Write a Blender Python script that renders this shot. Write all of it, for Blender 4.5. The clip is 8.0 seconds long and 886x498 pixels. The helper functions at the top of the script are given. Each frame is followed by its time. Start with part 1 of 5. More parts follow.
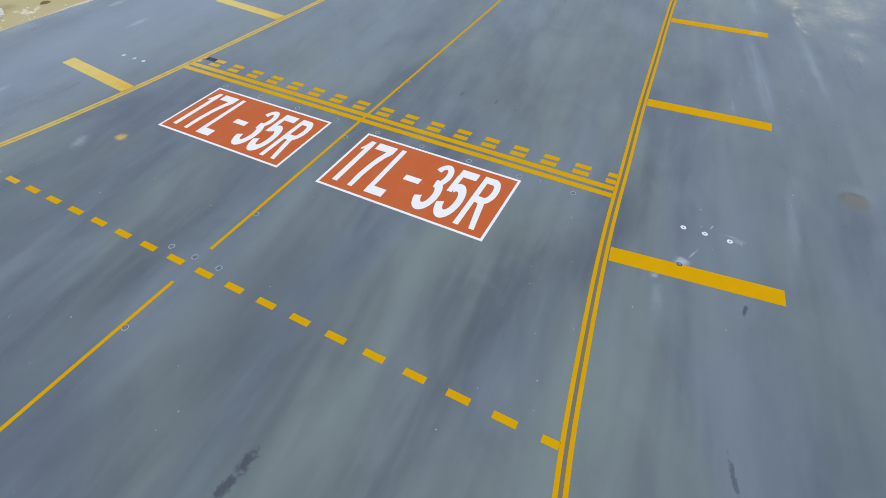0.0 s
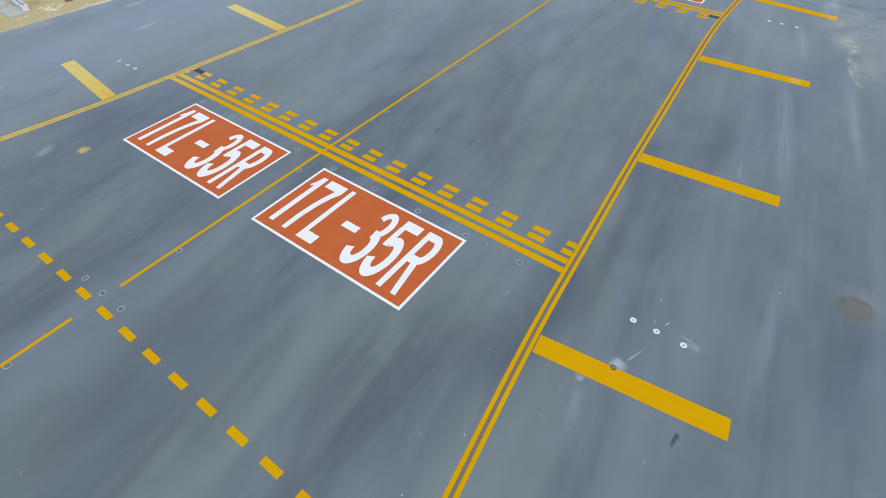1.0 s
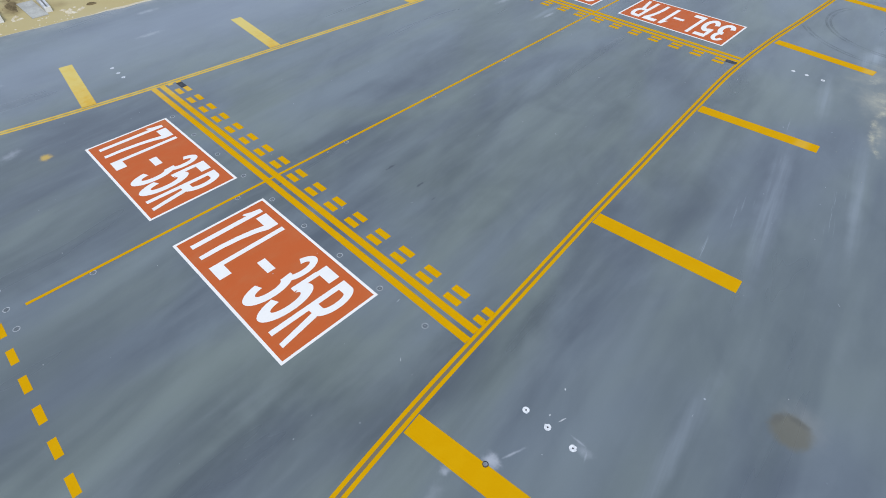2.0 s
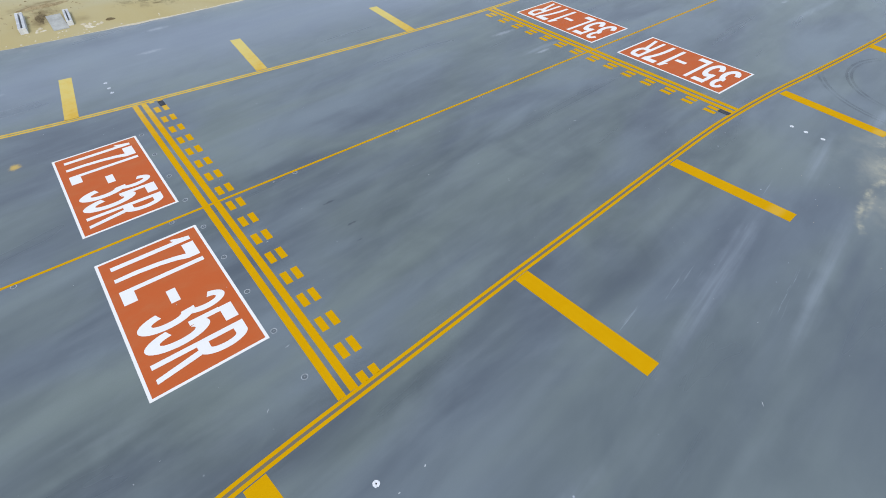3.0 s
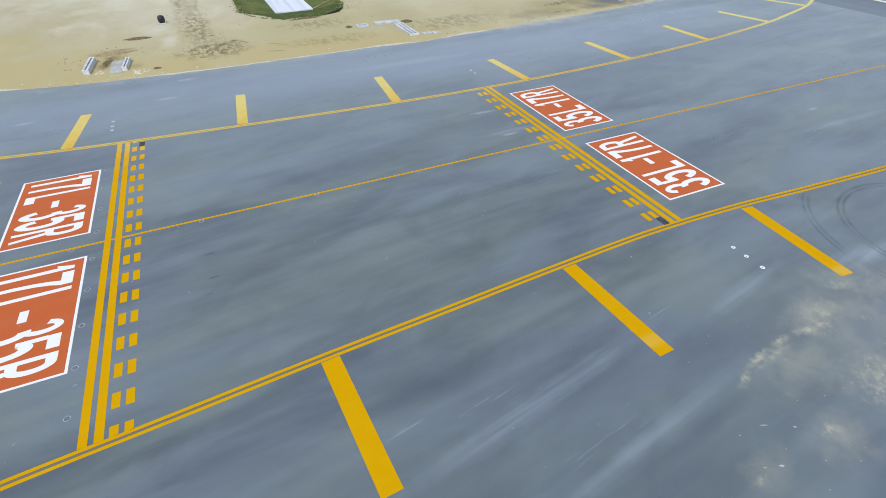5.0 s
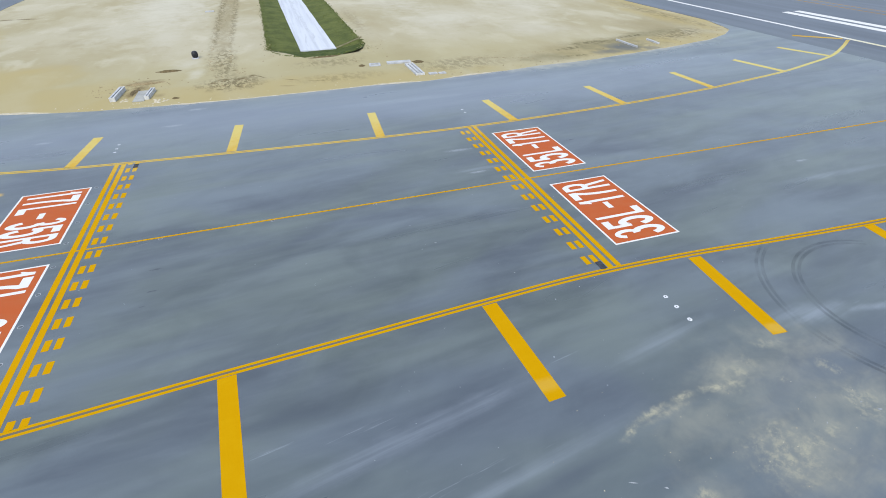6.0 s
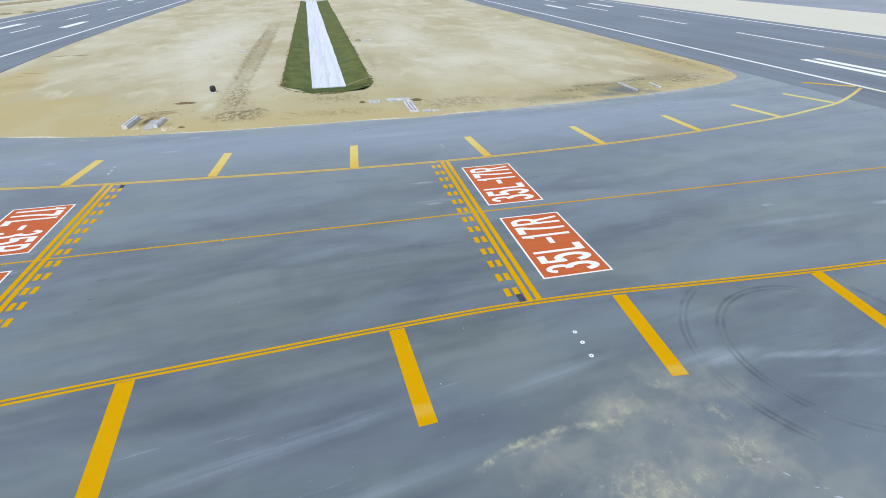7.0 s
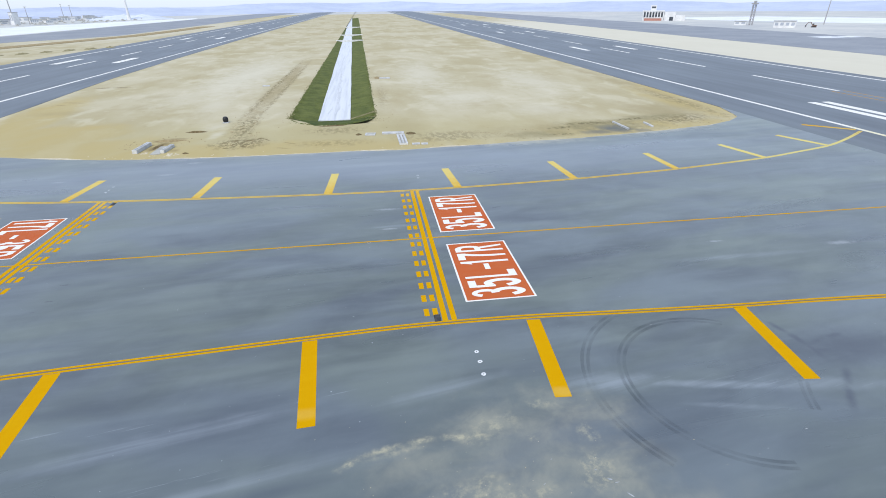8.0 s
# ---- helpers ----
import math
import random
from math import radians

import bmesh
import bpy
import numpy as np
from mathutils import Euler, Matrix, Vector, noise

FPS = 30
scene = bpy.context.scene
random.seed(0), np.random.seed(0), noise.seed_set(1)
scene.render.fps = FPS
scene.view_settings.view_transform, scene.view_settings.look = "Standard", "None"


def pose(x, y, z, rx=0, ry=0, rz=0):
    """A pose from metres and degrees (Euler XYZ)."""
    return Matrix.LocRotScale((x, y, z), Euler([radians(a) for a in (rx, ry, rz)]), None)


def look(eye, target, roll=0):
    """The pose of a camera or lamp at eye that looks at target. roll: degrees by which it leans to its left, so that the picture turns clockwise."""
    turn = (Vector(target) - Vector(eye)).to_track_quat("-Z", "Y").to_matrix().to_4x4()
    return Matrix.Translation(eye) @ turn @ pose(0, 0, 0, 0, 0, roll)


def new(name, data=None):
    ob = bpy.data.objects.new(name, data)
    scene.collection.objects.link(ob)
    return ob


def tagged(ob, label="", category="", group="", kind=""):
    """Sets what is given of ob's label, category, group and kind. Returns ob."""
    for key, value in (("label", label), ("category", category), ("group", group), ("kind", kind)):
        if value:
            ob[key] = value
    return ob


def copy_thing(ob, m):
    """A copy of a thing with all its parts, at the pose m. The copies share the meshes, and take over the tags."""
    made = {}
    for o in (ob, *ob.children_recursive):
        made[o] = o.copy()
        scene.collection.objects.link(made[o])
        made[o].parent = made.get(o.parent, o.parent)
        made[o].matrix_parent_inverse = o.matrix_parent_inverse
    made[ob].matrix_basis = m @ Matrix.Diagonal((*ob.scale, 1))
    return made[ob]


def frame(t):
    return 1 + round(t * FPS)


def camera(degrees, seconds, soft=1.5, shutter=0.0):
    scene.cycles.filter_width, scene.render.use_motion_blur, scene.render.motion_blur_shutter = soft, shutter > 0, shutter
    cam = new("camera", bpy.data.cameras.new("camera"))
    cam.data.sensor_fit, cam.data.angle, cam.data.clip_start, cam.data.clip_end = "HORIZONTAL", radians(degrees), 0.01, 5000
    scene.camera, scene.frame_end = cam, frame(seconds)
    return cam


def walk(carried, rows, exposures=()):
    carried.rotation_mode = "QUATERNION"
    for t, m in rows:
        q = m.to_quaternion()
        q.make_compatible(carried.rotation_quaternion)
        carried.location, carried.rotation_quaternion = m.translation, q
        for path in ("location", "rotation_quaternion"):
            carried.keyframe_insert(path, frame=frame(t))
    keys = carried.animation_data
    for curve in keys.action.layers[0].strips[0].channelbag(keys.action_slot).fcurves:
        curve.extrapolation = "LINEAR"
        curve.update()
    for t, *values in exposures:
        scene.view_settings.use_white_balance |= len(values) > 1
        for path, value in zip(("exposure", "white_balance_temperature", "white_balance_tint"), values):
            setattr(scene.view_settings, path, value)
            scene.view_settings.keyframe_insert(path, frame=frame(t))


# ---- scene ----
# camera and its walk -------------------------------------------------------
cam = camera(82.7, 8.0, soft=0.95)
PATH = [
    (0, (17.125, -21.888, 16.915), (16.499, -20.649, 15.475), 0.60),
    (0.5, (18.727, -18.555, 17.299), (18.008, -17.383, 15.846), 0.11),
    (1, (20.295, -15.406, 17.608), (19.490, -14.296, 16.152), 0.13),
    (1.5, (21.855, -12.327, 17.892), (20.969, -11.274, 16.441), 0.27),
    (2, (23.427, -9.214, 18.195), (22.463, -8.219, 16.752), 0.22),
    (2.5, (24.993, -6.070, 18.498), (23.951, -5.133, 17.070), -0.03),
    (3, (26.517, -2.942, 18.759), (25.398, -2.064, 17.354), -0.31),
    (3.5, (27.967, 0.123, 18.938), (26.768, 0.945, 17.564), -0.48),
    (4, (29.362, 3.145, 19.042), (28.083, 3.908, 17.707), -0.51),
    (4.5, (30.763, 6.189, 19.115), (29.403, 6.891, 17.827), -0.51),
    (5, (32.229, 9.321, 19.200), (30.791, 9.956, 17.963), -0.55),
    (5.5, (33.767, 12.576, 19.298), (32.256, 13.140, 18.115), -0.68),
    (6, (35.319, 15.949, 19.348), (33.740, 16.443, 18.224), -0.81),
    (6.5, (36.822, 19.433, 19.291), (35.182, 19.861, 18.228), -0.85),
    (7, (38.274, 22.999, 19.129), (36.580, 23.367, 18.131), -0.79),
    (7.5, (39.813, 26.571, 19.013), (38.071, 26.882, 18.080), -0.67),
    (8, (41.594, 30.070, 19.116), (39.813, 30.317, 18.240), -0.58),
]
walk(cam, [(t, look(eye, target, roll)) for t, eye, target, roll in PATH], exposures=((0.0, 0.725), (4.0, 0.815), (8.0, 0.905)))

# world, sun, exposure ------------------------------------------------------
SUN_UP, SUN_ROUND = radians(50), radians(125)
world = bpy.data.worlds.new("hazy_sky")
scene.world = world
world.use_nodes = True
wn, wl = world.node_tree.nodes, world.node_tree.links
wn.clear()
sky = wn.new("ShaderNodeTexSky")
sky.sky_type, sky.sun_disc = "NISHITA", False
sky.sun_elevation, sky.sun_rotation = SUN_UP, SUN_ROUND
sky.altitude, sky.air_density, sky.dust_density, sky.ozone_density = 50.0, 1.0, 1.0, 1.0
back = wn.new("ShaderNodeBackground")
back.inputs["Strength"].default_value = 1.0
clear = wn.new("ShaderNodeMix")
clear.data_type, clear.blend_type = "RGBA", "MULTIPLY"
clear.inputs[0].default_value = 1.0
clear.inputs[7].default_value = (0.12, 0.12, 0.12, 1.0)
veil = wn.new("ShaderNodeMix")
veil.data_type = "RGBA"
veil.inputs[0].default_value = 0.72
veil.inputs[7].default_value = (0.45, 0.52, 0.64, 1.0)
wout = wn.new("ShaderNodeOutputWorld")
wl.new(sky.outputs[0], clear.inputs[6])
wl.new(clear.outputs[2], veil.inputs[6])
wl.new(veil.outputs[2], back.inputs[0])
wl.new(back.outputs[0], wout.inputs[0])

sun_data = bpy.data.lights.new("sun", "SUN")
sun_data.energy, sun_data.angle, sun_data.color = 1.3, radians(20), (1.0, 0.96, 0.9)
sun = new("sun", sun_data)
sun_way = Vector((math.sin(SUN_ROUND) * math.cos(SUN_UP), math.cos(SUN_ROUND) * math.cos(SUN_UP), math.sin(SUN_UP)))
sun.matrix_world = look(sun_way * 100, (0, 0, 0))


# materials -----------------------------------------------------------------
class Nodes:
    """A short way to write node trees."""

    def __init__(self, name):
        self.mat = bpy.data.materials.new(name)
        self.mat.use_nodes = True
        self.tree = self.mat.node_tree
        self.tree.nodes.clear()
        self.out = self.add("ShaderNodeOutputMaterial")
        self.pos = self.add("ShaderNodeNewGeometry").outputs["Position"]

    def add(self, kind, **props):
        node = self.tree.nodes.new(kind)
        for key, value in props.items():
            setattr(node, key, value)
        return node

    def link(self, a, b):
        if isinstance(a, (int, float, tuple)):
            b.default_value = a
        else:
            self.tree.links.new(a, b)

    def math(self, op, a, b=0.0, clamp=False):
        node = self.add("ShaderNodeMath", operation=op, use_clamp=clamp)
        self.link(a, node.inputs[0])
        self.link(b, node.inputs[1])
        return node.outputs[0]

    def scaled(self, size, turn=0.0, shift=(0, 0, 0), vec=None):
        node = self.add("ShaderNodeMapping", vector_type="TEXTURE")
        self.link(self.pos if vec is None else vec, node.inputs[0])
        node.inputs["Location"].default_value = shift
        node.inputs["Rotation"].default_value = (0, 0, radians(turn))
        node.inputs["Scale"].default_value = size
        return node.outputs[0]

    def noise(self, size, detail=4.0, rough=0.55, turn=0.0, shift=(0, 0, 0), warp=0.0):
        if isinstance(size, (int, float)):
            size = (size, size, size)
        where = self.scaled(size, turn, shift)
        node = self.add("ShaderNodeTexNoise")
        self.link(where, node.inputs["Vector"])
        node.inputs["Scale"].default_value = 1.0
        node.inputs["Detail"].default_value = detail
        node.inputs["Roughness"].default_value = rough
        node.inputs["Distortion"].default_value = warp
        return node.outputs[0]

    def cells(self, size):
        where = self.scaled((size, size, size))
        node = self.add("ShaderNodeTexVoronoi")
        self.link(where, node.inputs["Vector"])
        node.inputs["Scale"].default_value = 1.0
        return node.outputs["Distance"]

    def span(self, value, a, b, lo=0.0, hi=1.0):
        node = self.add("ShaderNodeMapRange", interpolation_type="SMOOTHSTEP")
        self.link(value, node.inputs[0])
        for k, v in zip((1, 2, 3, 4), (a, b, lo, hi)):
            node.inputs[k].default_value = v
        return node.outputs[0]

    def mix(self, fac, a, b, how="MIX"):
        node = self.add("ShaderNodeMix", data_type="RGBA", blend_type=how)
        self.link(fac, node.inputs[0])
        self.link(a if not isinstance(a, tuple) else (*a, 1.0), node.inputs[6])
        self.link(b if not isinstance(b, tuple) else (*b, 1.0), node.inputs[7])
        return node.outputs[2]

    def spot(self, x, y, rx, ry, turn=0.0, edge=0.6, ragged=0.5, grain=0.6, much=1.0):
        """A ragged oval patch on the ground, 1 in its middle and 0 outside."""
        where = self.scaled((rx, ry, 1e6), turn, (x, y, 0))
        node = self.add("ShaderNodeVectorMath", operation="LENGTH")
        self.link(where, node.inputs[0])
        wob = self.math("MULTIPLY", self.math("SUBTRACT", self.noise(grain, 5, 0.65), 0.5), ragged * 2)
        return self.span(self.math("ADD", node.outputs["Value"], wob), 1.0, edge, 0.0, much)

    def spots(self, patches, edge=0.6, ragged=0.5, grain=0.6):
        """Several ragged ovals (x, y, rx, ry, turn, strength) in one mask."""
        wob = self.math("MULTIPLY", self.math("SUBTRACT", self.noise(grain, 5, 0.65), 0.5), ragged * 2)
        mask = None
        for x, y, rx, ry, turn, much in patches:
            where = self.scaled((rx, ry, 1e6), turn, (x, y, 0))
            node = self.add("ShaderNodeVectorMath", operation="LENGTH")
            self.link(where, node.inputs[0])
            one = self.span(self.math("ADD", node.outputs["Value"], wob), 1.0, edge, 0.0, much)
            mask = one if mask is None else self.math("MAXIMUM", mask, one)
        return mask

    def finish(self, color, rough=0.8, bump=None, depth=0.01, gloss=0.3, metal=0.0):
        bsdf = self.add("ShaderNodeBsdfPrincipled")
        self.link(color if not isinstance(color, tuple) else (*color, 1.0), bsdf.inputs["Base Color"])
        self.link(rough, bsdf.inputs["Roughness"])
        bsdf.inputs["Specular IOR Level"].default_value = gloss
        bsdf.inputs["Metallic"].default_value = metal
        if bump is not None:
            node = self.add("ShaderNodeBump")
            node.inputs["Strength"].default_value = 0.6
            node.inputs["Distance"].default_value = depth
            self.link(bump, node.inputs["Height"])
            self.link(node.outputs[0], bsdf.inputs["Normal"])
        self.link(bsdf.outputs[0], self.out.inputs[0])
        return self.mat


def chain(points, width, much):
    """Thin ovals laid end to end along a row of ground points."""
    out = []
    for (ax, ay), (bx, by) in zip(points, points[1:]):
        half = 0.5 * math.hypot(bx - ax, by - ay)
        out.append(((ax + bx) / 2, (ay + by) / 2, width, half * 1.45, math.degrees(math.atan2(ax - bx, by - ay)), much))
    return out


SHOULDER_X, SHOULDER_SEAM = 14.0, 12.0


def asphalt_material(name, near, south=False):
    """Streaked asphalt; near: with the stains of the near shoulder, beyond x = 14, instead of those of the rest."""
    n = Nodes(name)
    streak = n.noise((2.6, 20.0, 1.0), 3, 0.5, 6.0, warp=0.7)
    thin = n.noise((0.9, 14.0, 1.0), 2, 0.5, 9.0, warp=0.4)
    broad = n.noise((7.0, 22.0, 1.0), 3, 0.5, -3.0, warp=0.6)
    cloud = n.noise((3.4, 6.5, 1.0), 5, 0.58, 14.0, (11, 3, 0), 0.9)
    hue = n.noise((6.5, 17.0, 1.0), 3, 0.5, 4.0, (40, 7, 0), 0.5)
    fine = n.noise((0.5, 3.0, 1.0), 4, 0.6, 2.0)
    grit = n.noise(0.05, 2, 0.7)
    tone = n.math("ADD", n.math("MULTIPLY", streak, 0.3), n.math("ADD", n.math("MULTIPLY", broad, 0.34), n.math("MULTIPLY", thin, 0.1)))
    tone = n.math("ADD", tone, n.math("MULTIPLY", cloud, 0.26))
    dark = n.mix(n.span(hue, 0.38, 0.62), (0.038, 0.050, 0.065), (0.046, 0.062, 0.061))
    pale = n.mix(n.span(hue, 0.38, 0.62), (0.119, 0.148, 0.166), (0.128, 0.157, 0.142))
    col = n.mix(n.span(tone, 0.35, 0.65), dark, pale)
    col = n.mix(n.math("MULTIPLY", n.span(fine, 0.45, 0.75), 0.18), col, (0.155, 0.178, 0.195))
    col = n.mix(n.math("MULTIPLY", n.span(grit, 0.3, 0.7), 0.15), col, (0.07, 0.08, 0.09))

    def lay(under, patches, edge, ragged, grain, tint, by=None):
        mine = []
        for p in patches:
            reach = 1.5 * max(p[2], p[3]) + 1.5
            if (p[0] > SHOULDER_X) == near and (not near or (p[1] - reach < SHOULDER_SEAM if south else p[1] + reach > SHOULDER_SEAM)):
                mine.append(p)
        if not mine:
            return under
        mask = n.spots(mine, edge, ragged, grain)
        return n.mix(mask if by is None else n.math("MULTIPLY", mask, by), under, tint)

    # paler, bluer tone on the far shoulder, a slight blue on the near one
    col = lay(col, ((-24.0, 30.0, 10.5, 85.0, 0.0, 0.6),), 0.2, 0.25, 4.0, (0.170, 0.199, 0.244))
    col = lay(col, ((26.0, 22.0, 10.5, 70.0, 0.0, 0.3),), 0.3, 0.25, 4.0, (0.081, 0.106, 0.137))
    # broad darker patches and narrow dark streaks
    col = lay(col, ((-1.0, -23.0, 9.0, 9.0, 0.0, 0.65), (-12.0, -16.0, 6.0, 9.0, 0.0, 0.4), (5.0, -13.0, 6.0, 8.0, 0.0, 0.5), (-3.0, -6.0, 4.0, 9.0, 0.0, 0.3), (30.5, 19.0, 5.0, 8.0, 0.0, 0.5), (21.0, 21.5, 5.0, 6.0, 0.0, 0.25),
                    (25.6, 24.5, 0.7, 4.5, 12.0, 0.5), (27.3, 20.0, 0.6, 7.0, 11.0, 0.45), (22.9, 14.0, 0.7, 6.0, 12.0, 0.4)), 0.0, 0.35, 5.0, (0.050, 0.065, 0.086))
    # sand blown on to the pavement edge
    col = lay(col, ((-32.6, 22.0, 3.0, 42.0, 0.0, 0.6),), 0.0, 0.7, 2.2, (0.31, 0.30, 0.26))
    col = lay(col, ((-36.0, 76.0, 2.6, 18.0, 10.0, 0.85), (-33.0, 53.0, 3.2, 16.0, 0.0, 0.8)), 0.0, 0.8, 1.6, (0.30, 0.285, 0.22))
    # pale wiped streaks
    wipe = n.span(n.noise((0.35, 9.0, 1.0), 4, 0.6, 11.0), 0.3, 0.7, 0.35, 1.0)
    col = lay(col, ((22.2, 48.5, 0.45, 7.5, -10.4, 0.5), (21.0, 42.2, 1.1, 4.0, -6.0, 0.55), (23.0, 54.0, 0.8, 6.0, -8.0, 0.35),
                    (23.8, 48.0, 0.3, 3.5, -12.0, 0.3), (21.7, 18.6, 0.85, 10.0, 11.0, 0.42), (24.9, 23.0, 0.5, 9.5, 10.5, 0.32),
                    (20.2, 33.0, 0.7, 5.0, 12.0, 0.35), (24.3, 2.0, 0.5, 6.0, 2.0, 0.3),
                    (-3.0, 31.2, 0.5, 4.0, 0.0, 0.3), (8.0, 60.0, 0.6, 9.0, 0.0, 0.35), (-24.0, 30.0, 1.2, 14.0, 0.0, 0.3)), 0.1, 0.35, 1.8, (0.27, 0.31, 0.355), wipe)
    wisp = n.span(n.noise((0.16, 5.0, 1.0), 4, 0.7, 11.0, (5, 1, 0)), 0.56, 0.72, 0.0, 0.75)
    col = lay(col, chain(((20.6, 8.0), (20.8, 20.0), (19.2, 30.0)), 0.5, 0.8) + chain(((25.2, 14.0), (23.4, 28.5)), 0.4, 0.8)
              + chain(((20.6, 41.0), (21.6, 48.0), (23.5, 58.0)), 0.7, 0.8), 0.1, 0.5, 0.7, (0.34, 0.375, 0.42), wisp)
    # blown sand and dried mud on the shoulder
    if near:
        haze = n.span(n.noise((1.6, 2.6, 1.0), 5, 0.62, 20.0, warp=0.5), 0.3, 0.68, 0.25, 1.0)
        col = lay(col, ((24.8, 36.2, 5.2, 6.0, 0.0, 0.7), (27.6, 35.5, 4.2, 5.5, 0.0, 0.85), (23.2, 34.8, 2.0, 4.2, 10.0, 0.8), (25.0, 31.5, 2.4, 4.4, 10.0, 0.6),
                        (28.3, 29.0, 1.8, 2.4, 0.0, 0.7), (28.2, 24.8, 1.0, 2.0, 15.0, 0.6), (29.8, 41.0, 3.0, 7.0, 0.0, 0.5), (22.6, 39.6, 2.2, 4.6, -20.0, 0.8), (26.8, 40.2, 3.0, 3.4, 0.0, 0.85)), 0.0, 0.6, 1.4, (0.24, 0.24, 0.19), haze)
        crumb = n.noise((0.42, 0.5, 1.0), 6, 0.78, 24.0)
        col = lay(col, chain(((24.85, 27.4), (24.2, 28.5), (23.75, 30.6), (23.58, 32.2), (23.8, 34.1)), 0.3, 1.0)
                  + chain(((24.4, 28.9), (24.0, 31.4)), 0.3, 0.6), 0.0, 0.85, 0.45, (0.39, 0.36, 0.24), n.span(crumb, 0.38, 0.62, 0.15, 0.8))
        col = lay(col, ((23.85, 34.1, 0.8, 1.1, 0.0, 0.8), (22.9, 36.0, 0.7, 0.9, 0.0, 0.5), (27.5, 35.05, 0.8, 0.9, 0.0, 0.9), (26.3, 34.0, 0.35, 0.9, 20.0, 0.8),
                        (24.3, 36.8, 0.35, 0.35, 0.0, 0.8), (27.3, 36.5, 0.5, 0.8, 0.0, 0.7), (28.0, 29.0, 0.5, 0.7, 10.0, 0.9),
                        (28.3, 24.5, 0.25, 0.6, 15.0, 0.7), (27.6, 33.6, 2.2, 2.6, 0.0, 0.75), (26.6, 39.2, 1.6, 1.3, 0.0, 0.8), (22.1, 38.0, 0.6, 1.2, 0.0, 0.6), (24.4, 39.6, 0.9, 0.7, 0.0, 0.7), (23.3, 35.0, 1.0, 1.6, 0.0, 0.6)), 0.0, 0.7, 0.6, (0.39, 0.36, 0.24), n.span(crumb, 0.44, 0.62, 0.05, 0.8))
    # rubbed tyre smudges where the marks cross
    col = lay(col, chain(((17.1, 55.1), (18.4, 55.45), (19.7, 55.75), (21.1, 55.8)), 0.38, 0.85) + chain(((19.7, 55.7), (19.15, 57.4), (18.9, 59.0)), 0.36, 0.8)
              + chain(((20.2, 55.4), (20.3, 57.25), (21.0, 58.9)), 0.38, 0.7) + chain(((21.7, 56.5), (23.2, 55.1), (25.1, 53.7)), 0.4, 0.8) + [(26.0, 42.4, 0.7, 1.6, 0.0, 0.3), (20.2, 58.5, 2.6, 4.0, 0.0, 0.5)], 0.0, 0.6, 0.7, (0.036, 0.045, 0.066))
    # round olive stain with a darker far rim, oil spots, yellow splash
    col = lay(col, ((27.3, 6.2, 1.3, 1.3, 0.0, 0.4),), 0.0, 0.5, 0.9, (0.20, 0.205, 0.19))
    col = lay(col, ((27.1, 5.65, 0.92, 0.95, 0.0, 0.85),), 0.55, 0.22, 0.35, (0.088, 0.082, 0.052))
    col = lay(col, chain(((26.4, 5.4), (26.7, 6.25), (27.6, 6.2)), 0.22, 0.55), 0.1, 0.6, 0.25, (0.055, 0.053, 0.04))
    col = lay(col, chain(((8.38, -20.4), (8.48, -19.5), (8.5, -18.6)), 0.26, 0.9) + chain(((22.6, -4.9), (22.66, -4.4)), 0.11, 0.9) + chain(((22.7, -11.6), (23.1, -12.7)), 0.13, 0.7)
              + [(4.35, 5.95, 0.1, 0.5, 0.0, 0.85), (6.78, 6.07, 0.08, 0.4, 0.0, 0.8), (8.2, 5.75, 0.06, 0.25, 0.0, 0.7)], 0.35, 1.3, 0.2, (0.022, 0.026, 0.035))
    col = lay(col, ((-11.25, -7.98, 0.5, 0.45, 0.0, 1.0),), 0.2, 0.7, 0.4, (0.42, 0.27, 0.02))
    col = lay(col, [(-13.0, -9.4, 0.5, 1.0, 30.0, 0.35), (19.86, -2.95, 0.5, 0.42, 0.0, 0.75), (22.0, -0.35, 0.45, 0.3, 0.0, 0.3), (18.88, -4.4, 0.25, 0.3, 0.0, 0.5),
                    (19.2, -5.6, 0.35, 1.3, 10.0, 0.16), (-7.5, 31.0, 0.4, 1.8, 0.0, 0.4), (-2.4, 31.1, 0.25, 1.2, 0.0, 0.5), (7.0, 70.0, 0.5, 2.0, 0.0, 0.4), (5.0, 59.5, 0.25, 0.9, 0.0, 0.5),
                    (-24.0, 4.0, 0.4, 1.6, 0.0, 0.4), (-23.0, -8.0, 0.4, 1.2, 0.0, 0.4), (-29.0, 6.0, 0.5, 1.5, 0.0, 0.4)]
              + chain(((20.0, -2.75), (20.4, -1.75)), 0.07, 0.6) + chain(((21.3, -0.2), (22.05, -0.2), (22.2, -0.65)), 0.07, 0.45), 0.0, 0.8, 0.4, (0.36, 0.38, 0.42))
    # pale specks of dust and paint
    speck = n.math("MULTIPLY", n.span(n.cells(1.7), 0.035, 0.015), n.span(n.noise(6.0, 2), 0.5, 0.6))
    col = n.mix(n.math("MULTIPLY", speck, 0.7), col, (0.42, 0.45, 0.5))
    return n.finish(col, n.span(streak, 0.3, 0.7, 0.27, 0.38), grit, 0.002, 1.0)


